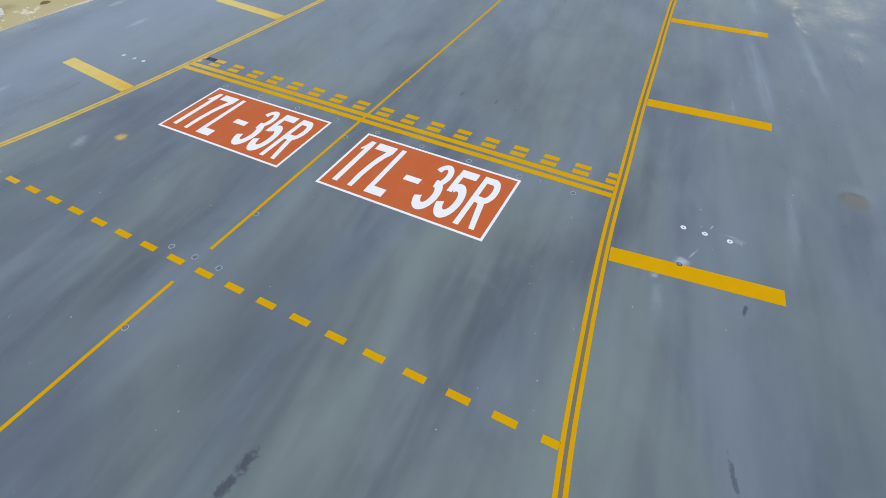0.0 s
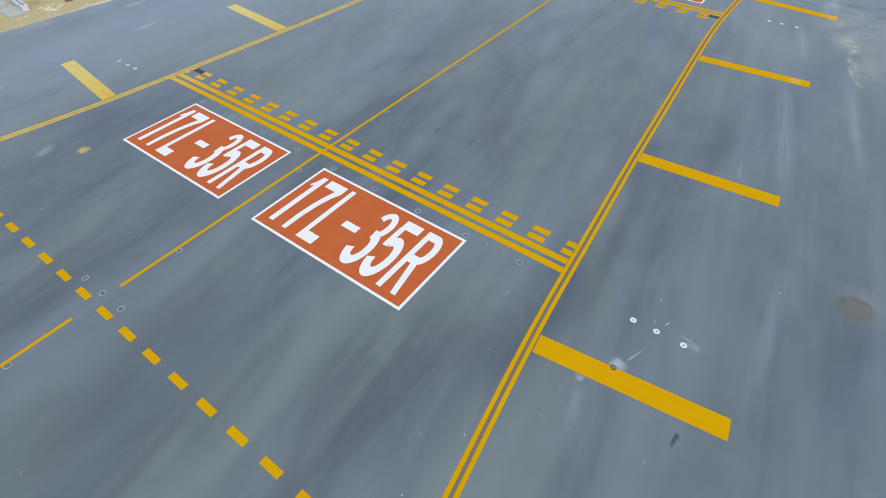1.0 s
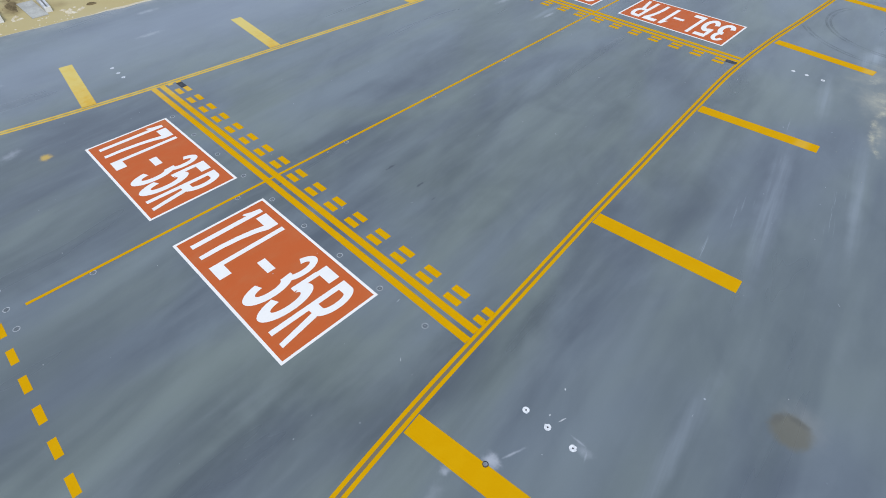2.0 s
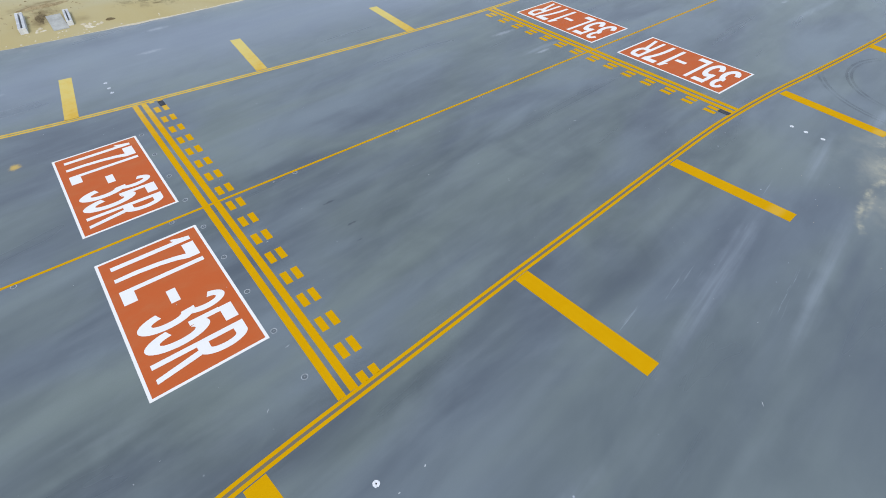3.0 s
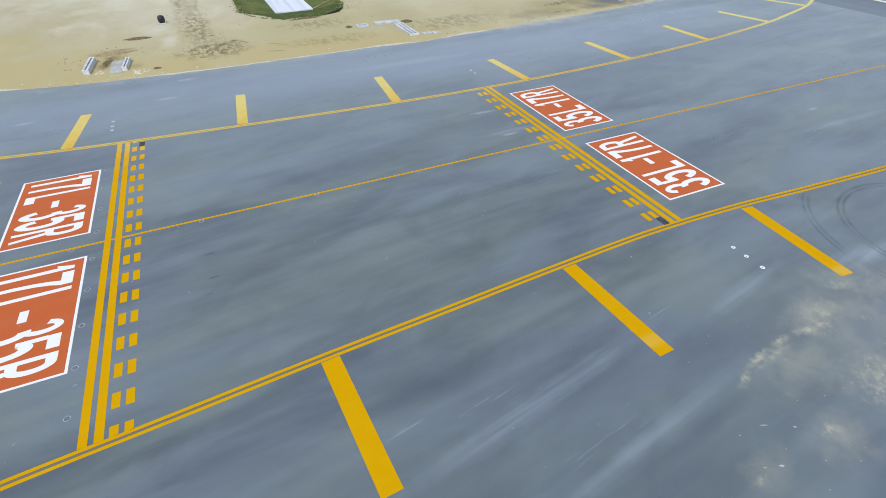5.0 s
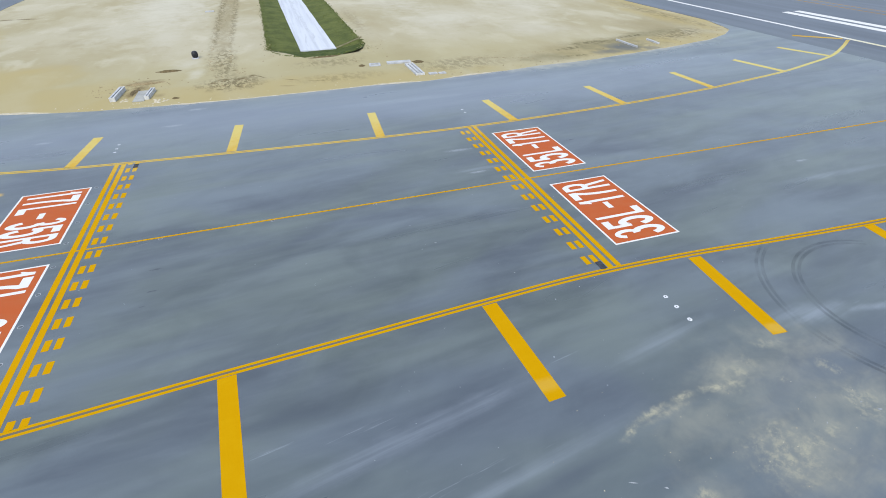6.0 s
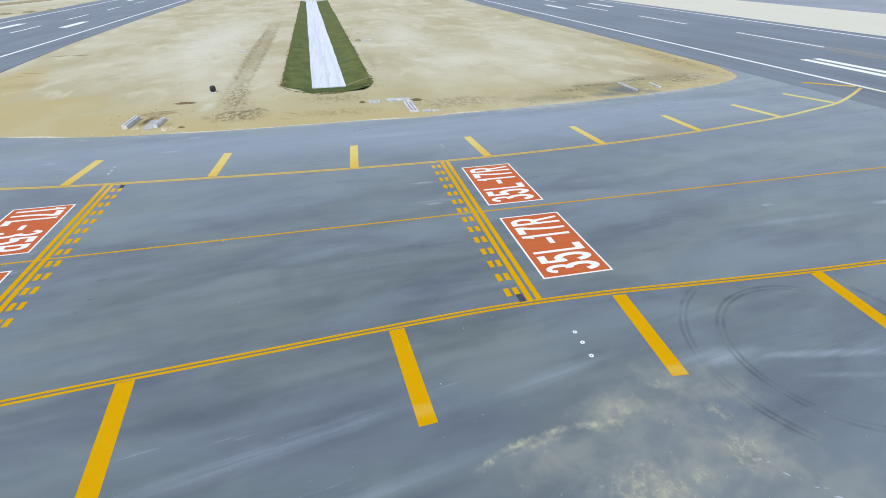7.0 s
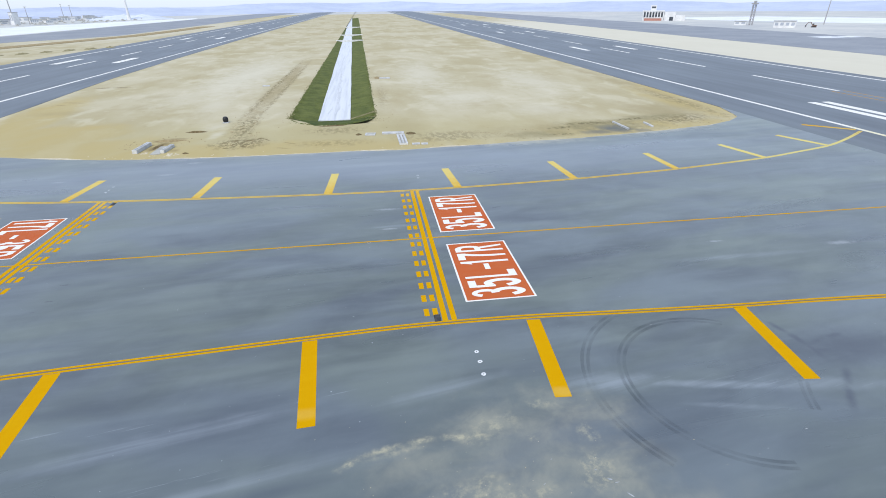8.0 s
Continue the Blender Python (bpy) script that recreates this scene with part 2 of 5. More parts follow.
def runway_material():
    n = Nodes("runway_asphalt")
    streak = n.noise((46.0, 2.2, 1.0), 4, 0.55, warp=0.3)
    broad = n.noise((30.0, 9.0, 1.0), 3, 0.5)
    grit = n.noise(0.06, 2, 0.7)
    col = n.mix(n.span(n.math("ADD", n.math("MULTIPLY", streak, 0.55), n.math("MULTIPLY", broad, 0.45)), 0.36, 0.64), (0.046, 0.058, 0.077), (0.086, 0.104, 0.129))
    # paler apron where the taxiway joins
    col = n.mix(n.spot(0.0, 99.0, 70.0, 9.0, 0.0, 0.0, 0.4, 3.0, 0.9), col, (0.094, 0.113, 0.128))
    return n.finish(col, 0.46, grit, 0.002, 0.8)


def drain_floor_material():
    n = Nodes("drain_floor")
    streak = n.noise((26.0, 0.7, 1.0), 5, 0.6, warp=0.5)
    blot = n.noise((3.0, 1.2, 1.0), 4, 0.6)
    col = n.mix(n.span(streak, 0.42, 0.68), (0.57, 0.595, 0.64), (0.48, 0.505, 0.55))
    col = n.mix(n.math("MULTIPLY", n.span(blot, 0.55, 0.75), 0.35), col, (0.40, 0.42, 0.45))
    return n.finish(col, 0.8, blot, 0.01, 0.25)


# the two halves of the sand meet under the drain
SAND_SEAM = 23.2


def sand_material(name, south):
    """Sand to the south or the north of the drain's middle line."""
    n = Nodes(name)

    def lay(under, patches, edge, ragged, grain, tint, by=None):
        mine = []
        for p in patches:
            reach = 1.5 * (p[3] if p[4] == 0 else max(p[2], p[3]))
            if (p[1] - reach < SAND_SEAM + 4.0) if south else (p[1] + reach > SAND_SEAM - 4.0):
                mine.append(p)
        if not mine:
            return under
        mask = n.spots(mine, edge, ragged, grain)
        return n.mix(mask if by is None else n.math("MULTIPLY", mask, by), under, tint)

    far = n.noise((40.0, 20.0, 8.0), 4, 0.5, 6.0, warp=0.3)
    mid = n.noise((12.0, 6.5, 2.0), 4, 0.52, warp=0.5)
    mottle = n.noise((2.6, 2.2, 1.0), 5, 0.62, 6.0, warp=0.4)
    fine = n.noise(0.4, 4, 0.65)
    col = n.mix(n.span(far, 0.34, 0.66), (0.372, 0.327, 0.203), (0.450, 0.410, 0.296))
    col = n.mix(n.math("MULTIPLY", n.span(mid, 0.5, 0.68), 0.42), col, (0.545, 0.510, 0.395))
    col = n.mix(n.math("MULTIPLY", n.span(mid, 0.45, 0.28), 0.45), col, (0.36, 0.305, 0.19))
    col = n.mix(n.math("MULTIPLY", n.span(mottle, 0.56, 0.72), 0.22), col, (0.30, 0.245, 0.14))
    col = n.mix(n.math("MULTIPLY", n.span(mottle, 0.42, 0.28), 0.2), col, (0.55, 0.51, 0.41))
    col = n.mix(n.math("MULTIPLY", n.span(fine, 0.55, 0.8), 0.18), col, (0.32, 0.26, 0.15))
    # yellower soil towards the taxiway
    near = n.spot(-42.0, 20.0, 22.0, 75.0, 0.0, 0.2, 0.3, 6.0)
    col = n.mix(n.math("MULTIPLY", near, 0.7), col, (0.372, 0.325, 0.176))
    # ochre earth beside the taxiway
    col = lay(col, ((-33.0, 10.0, 8.5, 45.0, 0.0, 1.0), (-38.0, 78.0, 9.0, 26.0, 0.0, 1.0), (-38.0, -18.0, 9.0, 24.0, 12.0, 1.0),
                     (-62.0, 97.0, 30.0, 8.0, 0.0, 1.0), (-66.0, -34.0, 34.0, 7.0, 8.0, 1.0), (-50.0, -22.0, 12.0, 14.0, 0.0, 1.0)), 0.5, 0.3, 4.0, (0.392, 0.322, 0.155), n.span(mid, 0.25, 0.75, 1.0, 0.5))
    # whiter dry sand round the drum and between the heaps
    col = lay(col, ((-52.0, 3.0, 5.0, 3.2, 0.0, 0.5), (-46.0, 4.6, 4.5, 1.8, 0.0, 0.55), (-75.0, -3.0, 14.0, 5.0, 0.0, 0.4), (-130.0, -6.0, 75.0, 16.0, 0.0, 0.75), (-85.0, -12.0, 25.0, 10.0, 0.0, 0.4), (-120.0, 46.0, 60.0, 12.0, 0.0, 0.6), (-75.0, 50.0, 14.0, 14.0, 0.0, 0.5), (-100.0, 74.0, 40.0, 12.0, 0.0, 0.55), (-58.0, 64.0, 9.0, 10.0, 0.0, 0.4)), 0.0, 0.6, 2.4, (0.53, 0.503, 0.412))
    # ground beyond the runways, paled to paint in distance haze
    col = lay(col, ((-150.0, 210.0, 600.0, 95.0, 0.0, 0.85), (-500.0, -150.0, 250.0, 60.0, 0.0, 0.4)), 0.6, 0.3, 20.0, (0.55, 0.53, 0.455))
    # rutted earth of a working track
    rut = n.noise((1.5, 0.7, 1.0), 6, 0.7, 7.0, warp=0.4)
    col = lay(col, ((-110.0, 6.0, 78.0, 1.3, 0.0, 0.9), (-110.0, 8.8, 78.0, 1.1, 0.0, 0.75), (-52.0, 8.2, 16.0, 2.4, 2.0, 0.8), (-110.0, 7.4, 78.0, 2.6, 0.0, 0.35),
                     (-39.3, 9.6, 4.8, 5.8, 0.0, 1.0), (-41.5, 12.3, 1.2, 1.3, 0.0, 0.9), (-40.0, -2.0, 4.0, 2.6, 0.0, 0.55), (-44.5, 86.0, 5.0, 9.0, 20.0, 0.9), (-62.0, 95.5, 26.0, 3.0, 0.0, 0.6), (-46.0, 24.0, 4.0, 7.0, 0.0, 0.5),
                     (-38.5, 42.0, 5.0, 10.0, 0.0, 0.5), (-80.0, 33.0, 22.0, 2.0, 0.0, 0.3), (-37.0, 24.0, 3.0, 8.0, 0.0, 0.4)), 0.2, 0.6, 1.8, (0.160, 0.132, 0.072), n.span(rut, 0.43, 0.56))
    # broad brown stains of the track, the dug pits and the tip
    col = lay(col, ((-105.0, 7.2, 75.0, 3.2, 0.0, 0.85), (-41.0, 10.0, 5.0, 4.5, 0.0, 0.45), (-52.0, 87.0, 15.0, 10.0, 0.0, 0.7), (-90.0, 95.5, 50.0, 4.0, 0.0, 0.6),
                     (-40.0, 58.0, 6.0, 18.0, 0.0, 0.45), (-47.0, 36.0, 10.0, 6.0, 0.0, 0.25), (-113.0, 32.6, 5.0, 2.4, 0.0, 0.7), (-75.0, -17.5, 5.0, 5.0, 0.0, 0.6),
                     (-88.0, -20.0, 7.0, 7.0, 0.0, 0.4), (-71.0, -32.0, 4.0, 8.0, 0.0, 0.4)), 0.1, 0.6, 3.0, (0.29, 0.245, 0.14), n.span(mid, 0.3, 0.7, 1.0, 0.4))
    col = lay(col, [(-43.2, -2.4, 2.0, 3.2, 0.0, 0.75), (-38.2, -2.6, 2.6, 0.9, 0.0, 0.85), (-40.5, -1.6, 1.6, 2.0, 0.0, 0.6), (-36.6, 1.0, 1.4, 1.0, 0.0, 0.45), (-44.2, -1.0, 0.8, 2.4, 0.0, 0.9), (-41.2, -2.4, 1.0, 0.5, 0.0, 0.9), (-40.2, -2.0, 2.6, 0.9, 0.0, 0.95)], 0.0, 0.6, 0.8, (0.165, 0.12, 0.058), n.span(mottle, 0.3, 0.7, 0.6, 1.0))
    # olive earth and damp grey mud at the corner of the pavement
    col = lay(col, ((-41.0, 70.0, 6.5, 13.0, 0.0, 0.9), (-46.0, 80.0, 3.5, 11.0, 14.0, 0.8), (-37.0, 57.0, 3.5, 9.0, 0.0, 0.7)), 0.2, 0.6, 2.0, (0.235, 0.208, 0.118), n.span(mottle, 0.3, 0.6, 0.6, 1.0))
    col = lay(col, ((-38.6, 70.8, 4.2, 4.0, 0.0, 0.95), (-36.8, 66.8, 2.0, 4.0, 0.0, 0.7), (-36.5, 74.6, 2.0, 2.4, 0.0, 0.6)), 0.25, 0.45, 1.6, (0.130, 0.138, 0.134), n.span(mottle, 0.3, 0.6, 0.75, 1.0))
    col = lay(col, ((-43.5, 68.5, 1.6, 7.0, 0.0, 0.9), (-41.0, 62.0, 1.2, 4.5, 10.0, 0.8), (-45.5, 77.0, 1.0, 6.0, 10.0, 0.8), (-36.4, 60.5, 0.9, 3.5, 0.0, 0.8)), 0.0, 0.8, 1.2, (0.105, 0.092, 0.050), n.span(rut, 0.42, 0.58))
    # thin dark drifts and scraped lines; drain end and crescent hollow shade painted in
    col = lay(col, chain(((-107.2, -41.0), (-107.4, -37.0), (-106.9, -32.4)), 1.1, 0.75) + chain(((-85.0, -38.0), (-83.6, -33.0)), 0.5, 0.6) + chain(((-81.0, -38.3), (-81.6, -35.3)), 0.5, 0.5)
                    + chain(((-38.9, 16.4), (-37.5, 18.4)), 0.16, 0.8) + chain(((-35.7, 15.4), (-34.9, 17.9)), 0.16, 0.8) + chain(((-42.6, 12.4), (-40.1, 14.2)), 0.2, 0.8)
                    + chain(((-36.9, 19.5), (-35.8, 22.5)), 0.14, 0.6) + chain(((-49.4, 20.6), (-49.5, 23.0), (-50.0, 26.0)), 0.8, 0.9) + chain(((-48.9, -0.8), (-49.3, 0.6), (-48.9, 2.2)), 0.45, 0.95)
                    + [(-40.0, 7.3, 0.5, 0.8, 0.0, 0.75), (-41.4, 8.8, 0.6, 1.0, 0.0, 0.7), (-41.0, 10.7, 0.7, 0.9, 0.0, 0.75), (-42.3, 12.4, 0.6, 0.7, 0.0, 0.8), (-36.6, 8.2, 0.4, 0.6, 0.0, 0.7), (-37.3, 10.5, 0.5, 0.7, 0.0, 0.7), (-46.0, 9.8, 0.6, 0.6, 0.0, 0.6)], 0.1, 0.9, 0.6, (0.13, 0.095, 0.045))
    return n.finish(col, 0.95, n.math("ADD", n.math("MULTIPLY", mid, 0.5), n.math("MULTIPLY", n.math("ADD", fine, mottle), 0.3)), 0.12, 0.1)


def paint_material(name, color, worn, wear=0.35, rough=0.6, gloss=0.15):
    n = Nodes(name)
    broad = n.noise((0.8, 1.6, 1.0), 4, 0.6)
    fine = n.noise(0.07, 3, 0.7)
    col = n.mix(n.math("MULTIPLY", n.span(broad, 0.4, 0.75), wear), color, worn)
    col = n.mix(n.math("MULTIPLY", n.span(fine, 0.55, 0.75), wear * 0.6), col, tuple(c * 0.75 for c in color))
    # dust trodden into the paint, thickest on the far shoulder beside the sand, with distance haze painted in
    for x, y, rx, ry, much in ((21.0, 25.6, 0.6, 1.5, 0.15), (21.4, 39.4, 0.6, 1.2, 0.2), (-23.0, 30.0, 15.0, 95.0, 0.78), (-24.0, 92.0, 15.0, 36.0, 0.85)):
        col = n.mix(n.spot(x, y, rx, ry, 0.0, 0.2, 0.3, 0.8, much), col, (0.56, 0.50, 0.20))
    return n.finish(col, rough, fine, 0.004, gloss)


def plain_material(name, a, b, size=1.0, rough=0.85, depth=0.01, gloss=0.25, metal=0.0):
    n = Nodes(name)
    big = n.noise(size, 5, 0.6)
    small = n.noise(size * 0.12, 4, 0.65)
    col = n.mix(n.span(n.math("ADD", n.math("MULTIPLY", big, 0.65), n.math("MULTIPLY", small, 0.35)), 0.36, 0.64), a, b)
    return n.finish(col, rough, small, depth, gloss, metal)


def rubber_material():
    n = Nodes("rubber_mark")
    patch = n.noise((2.2, 2.2, 1.0), 3, 0.5)
    bsdf = n.add("ShaderNodeBsdfPrincipled")
    bsdf.inputs["Base Color"].default_value = (0.035, 0.04, 0.05, 1)
    bsdf.inputs["Roughness"].default_value = 0.75
    clear = n.add("ShaderNodeBsdfTransparent")
    blend = n.add("ShaderNodeMixShader")
    n.link(n.span(patch, 0.33, 0.72, 0.02, 0.19), blend.inputs[0])
    n.link(clear.outputs[0], blend.inputs[1])
    n.link(bsdf.outputs[0], blend.inputs[2])
    n.link(blend.outputs[0], n.out.inputs[0])
    return n.mat


ASPHALT = asphalt_material("asphalt", False)
SHOULDER_ASPHALT = asphalt_material("shoulder_asphalt", True)
SOUTH_SHOULDER = asphalt_material("southern_shoulder_asphalt", True, True)
RUNWAY_ASPHALT = runway_material()
SAND = sand_material("sand", True)
NORTH_SAND = sand_material("northern_sand", False)
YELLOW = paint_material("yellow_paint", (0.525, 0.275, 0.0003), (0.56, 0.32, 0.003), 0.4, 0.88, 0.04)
WORN_PAINT = paint_material("worn_paint", (0.155, 0.13, 0.085), (0.12, 0.125, 0.125), 0.8, 0.8)
WHITE = paint_material("white_paint", (0.70, 0.685, 0.655), (0.60, 0.60, 0.59), 0.3, 0.55, 0.5)
RED = paint_material("red_paint", (0.435, 0.094, 0.024), (0.41, 0.125, 0.046), 0.5, 0.65, 0.12)
CONCRETE = plain_material("concrete", (0.50, 0.50, 0.48), (0.68, 0.68, 0.66), 1.5)
PALE_CONCRETE = plain_material("pale_concrete", (0.37, 0.38, 0.39), (0.53, 0.54, 0.55), 0.9)
GREY_CONCRETE = plain_material("grey_concrete", (0.30, 0.30, 0.28), (0.42, 0.42, 0.39), 1.2)
DARK_PATCH = plain_material("tar_patch", (0.025, 0.028, 0.035), (0.06, 0.065, 0.075), 0.3)
COVER = plain_material("worn_cover", (0.085, 0.105, 0.12), (0.13, 0.15, 0.165), 0.1, 0.6)
METAL = plain_material("worn_metal", (0.16, 0.17, 0.18), (0.3, 0.31, 0.32), 0.1, 0.5, 0.002, 0.4, 0.7)
# dark dug earth, used as well where a hollow's shade is painted
EARTH_AND_SHADE = plain_material("earth_and_shade", (0.085, 0.064, 0.032), (0.19, 0.145, 0.078), 0.5, 0.95, 0.06, 0.1)
EARTH = plain_material("dug_earth", (0.19, 0.145, 0.078), (0.35, 0.28, 0.16), 0.8, 0.95, 0.08, 0.1)
GRASS = plain_material("grass", (0.064, 0.082, 0.020), (0.118, 0.134, 0.036), 3.0, 0.9, 0.1, 0.15)
# taller grass, darkened further to paint the end slope's shade
SHADED_RANK_GRASS = plain_material("shaded_rank_grass", (0.035, 0.055, 0.012), (0.085, 0.105, 0.025), 1.2, 0.9, 0.15, 0.15)
BLACK = plain_material("black_plastic", (0.015, 0.016, 0.018), (0.035, 0.036, 0.04), 0.4, 0.5)
RUBBER = rubber_material()
EDGE_DUST = plain_material("pale_edge_dust", (0.43, 0.37, 0.25), (0.56, 0.52, 0.42), 0.8, 0.95, 0.03, 0.1)
RING = plain_material("sealant", (0.26, 0.28, 0.30), (0.44, 0.46, 0.48), 0.25)
SILT = plain_material("grey_silt", (0.46, 0.48, 0.52), (0.53, 0.555, 0.60), 1.5)
SPOT = plain_material("worn_white_spot", (0.50, 0.52, 0.54), (0.70, 0.71, 0.72), 0.12)
DRAIN_FLOOR = drain_floor_material()
# window colour lifted towards the walls to paint in haze
HAZED_GLASS = plain_material("hazed_window", (0.33, 0.36, 0.41), (0.42, 0.45, 0.50), 3.0, 0.4)
# ground beyond the airfield, paled so its colour carries the distance haze
HAZED_GROUND = plain_material("hazed_ground", (0.38, 0.395, 0.41), (0.50, 0.50, 0.48), 60.0, 0.95)
SALT = plain_material("salt_flat", (0.60, 0.63, 0.68), (0.70, 0.72, 0.75), 40.0, 0.7)
# white heap tinted lavender, haze put into its colour
HAZED_HEAP = plain_material("hazed_heap", (0.50, 0.54, 0.62), (0.58, 0.62, 0.69), 25.0, 0.9)
FAR_WALL = plain_material("far_wall", (0.60, 0.60, 0.60), (0.74, 0.74, 0.74), 4.0)
BRICK_RED = plain_material("red_cladding", (0.38, 0.17, 0.13), (0.46, 0.23, 0.18), 3.0)
GLASS_DARK = plain_material("dark_window", (0.04, 0.05, 0.06), (0.07, 0.08, 0.1), 2.0, 0.2, 0.001, 0.5)
STEEL = plain_material("painted_steel", (0.28, 0.28, 0.29), (0.38, 0.37, 0.37), 1.0, 0.55)
DARK_STEEL = plain_material("dark_steel", (0.12, 0.08, 0.06), (0.2, 0.13, 0.1), 1.0, 0.6)
# blue-grey of the hills is aerial haze painted as base colour
HAZED_HILL = plain_material("hazed_hill", (0.38, 0.43, 0.56), (0.46, 0.51, 0.63), 120.0, 1.0)
# far taxiway asphalt, lightened to paint the haze over it
HAZED_ASPHALT = plain_material("hazed_asphalt", (0.17, 0.185, 0.215), (0.23, 0.245, 0.275), 25.0, 0.6, 0.01, 0.5)
TRACK_EARTH = plain_material("track_earth", (0.22, 0.17, 0.092), (0.36, 0.295, 0.175), 0.6, 0.95, 0.05, 0.1)
# paler copy of the scrub colour with distance haze mixed in
HAZED_SCRUB = plain_material("hazed_scrub", (0.28, 0.28, 0.26), (0.38, 0.37, 0.34), 3.0, 0.95)
BUSH = plain_material("dry_scrub", (0.19, 0.17, 0.09), (0.30, 0.27, 0.16), 1.0, 0.95)


# small builders ------------------------------------------------------------
def mesh_of(name, bm, *materials):
    data = bpy.data.meshes.new(name)
    bm.to_mesh(data)
    bm.free()
    for m in materials:
        data.materials.append(m)
    return data


def thing(name, label, category, group="", at=None, kind=""):
    ob = new(name)
    ob.empty_display_size = 0.2
    if at is not None:
        ob.matrix_basis = at
    return tagged(ob, label, category, group, kind)


def part(name, bm, material, parent, label=""):
    ob = new(name, mesh_of(name, bm, material) if not isinstance(bm, bpy.types.Mesh) else bm)
    ob.parent = parent
    return tagged(ob, label)


def slab(bm, x0, x1, y0, y1, z0, z1):
    """A closed box."""
    v = [bm.verts.new((x, y, z)) for z in (z0, z1) for x, y in ((x0, y0), (x1, y0), (x1, y1), (x0, y1))]
    for f in ((3, 2, 1, 0), (4, 5, 6, 7), (0, 1, 5, 4), (1, 2, 6, 5), (2, 3, 7, 6), (3, 0, 4, 7)):
        bm.faces.new([v[i] for i in f])
    return bm


def box(x0, x1, y0, y1, z0, z1, bevel=0.0):
    bm = slab(bmesh.new(), x0, x1, y0, y1, z0, z1)
    if bevel:
        bmesh.ops.bevel(bm, geom=bm.edges[:], offset=bevel, segments=2, affect="EDGES", profile=0.5)
    return bm


def ribbon(points_a, points_b, z0, z1):
    """A low solid band between two rows of ground points."""
    bm = bmesh.new()
    rows = [[bm.verts.new((p[0], p[1], z)) for p in side] for z in (z0, z1) for side in (points_a, points_b)]
    la, lb, ua, ub = rows
    for i in range(len(points_a) - 1):
        bm.faces.new((ua[i], ub[i], ub[i + 1], ua[i + 1]))
        bm.faces.new((la[i], ua[i], ua[i + 1], la[i + 1]))
        bm.faces.new((ub[i], lb[i], lb[i + 1], ub[i + 1]))
    bmesh.ops.recalc_face_normals(bm, faces=bm.faces[:])
    return bm


def tube(points, radius, sides=8):
    """A round bar along a row of points."""
    bm = bmesh.new()
    rings = []
    for i, p in enumerate(points):
        a, b = Vector(points[max(i - 1, 0)]), Vector(points[min(i + 1, len(points) - 1)])
        turn = (b - a).to_track_quat("Z", "Y").to_matrix()
        r = radius[i] if isinstance(radius, (list, tuple)) else radius
        rings.append([bm.verts.new(Vector(p) + turn @ Vector((r * math.cos(k * math.tau / sides), r * math.sin(k * math.tau / sides), 0))) for k in range(sides)])
    for r, s in zip(rings, rings[1:]):
        for k in range(sides):
            bm.faces.new((r[k], r[(k + 1) % sides], s[(k + 1) % sides], s[k]))
    bm.faces.new(rings[0][::-1])
    bm.faces.new(rings[-1])
    return bm


def disc(radius, z0, z1, inner=0.0, sides=20):
    bm = bmesh.new()
    ring = lambda r, z: [bm.verts.new((r * math.cos(k * math.tau / sides), r * math.sin(k * math.tau / sides), z)) for k in range(sides)]
    low, top = ring(radius, z0), ring(radius, z1)
    for k in range(sides):
        bm.faces.new((low[k], low[(k + 1) % sides], top[(k + 1) % sides], top[k]))
    if inner:
        hole, deep = ring(inner, z1), ring(inner, z0)
        for k in range(sides):
            j = (k + 1) % sides
            bm.faces.new((top[k], top[j], hole[j], hole[k]))
            bm.faces.new((hole[k], hole[j], deep[j], deep[k]))
    else:
        bm.faces.new(top)
    return bm


# the plan ------------------------------------------------------------------
CENTRE_X = 0.22
LEFT_NEAR, LEFT_FAR = -53.2, -96.0          # side stripes of the runway beyond the left end
RIGHT_NEAR, RIGHT_FAR = 109.3, 163.6        # side stripes of the runway beyond the right end
RIGHT_EDGE = 99.6         # where the pavement of the other runway begins


# outer line of the taxiway's edge marking: y, then x on either side
EDGE_Y = (-43, -30, -22, -15.3, -9.3, -3, 3, 10, 17, 25, 32, 39.5, 46, 54, 61, 68, 75, 82.5, 89, 96, 102.2, 108.6)
EDGE_R = (27, 22, 19.9, 18.3, 17.37, 16.6, 16.1, 15.52, 15.04, 14.48, 14.11, 14.23, 14.67, 15.14, 15.4, 15.9, 17.2, 18.9, 20.7, 23, 26.2, 30.4)
EDGE_L = (-27, -22, -19.4, -17.7, -16.4, -15.5, -14.95, -14.4, -13.9, -13.45, -13.25, -13.33, -13.62, -14.13, -14.85, -15.75, -17, -18.5, -20.4, -22.7, -26, -30)


def smooth(y, ys, xs):
    """A smooth curve through the stations."""
    i = min(max(int(np.searchsorted(ys, y)) - 1, 0), len(ys) - 2)
    a, b = max(i - 1, 0), min(i + 2, len(ys) - 1)
    m0, m1 = (xs[i + 1] - xs[a]) / (ys[i + 1] - ys[a]), (xs[b] - xs[i]) / (ys[b] - ys[i])
    h = ys[i + 1] - ys[i]
    t = (y - ys[i]) / h
    return (2 * t ** 3 - 3 * t ** 2 + 1) * xs[i] + (t ** 3 - 2 * t ** 2 + t) * h * m0 + (3 * t ** 2 - 2 * t ** 3) * xs[i + 1] + (t ** 3 - t ** 2) * h * m1


def edge_x(side, y):
    return smooth(y, EDGE_Y, EDGE_R if side > 0 else EDGE_L)


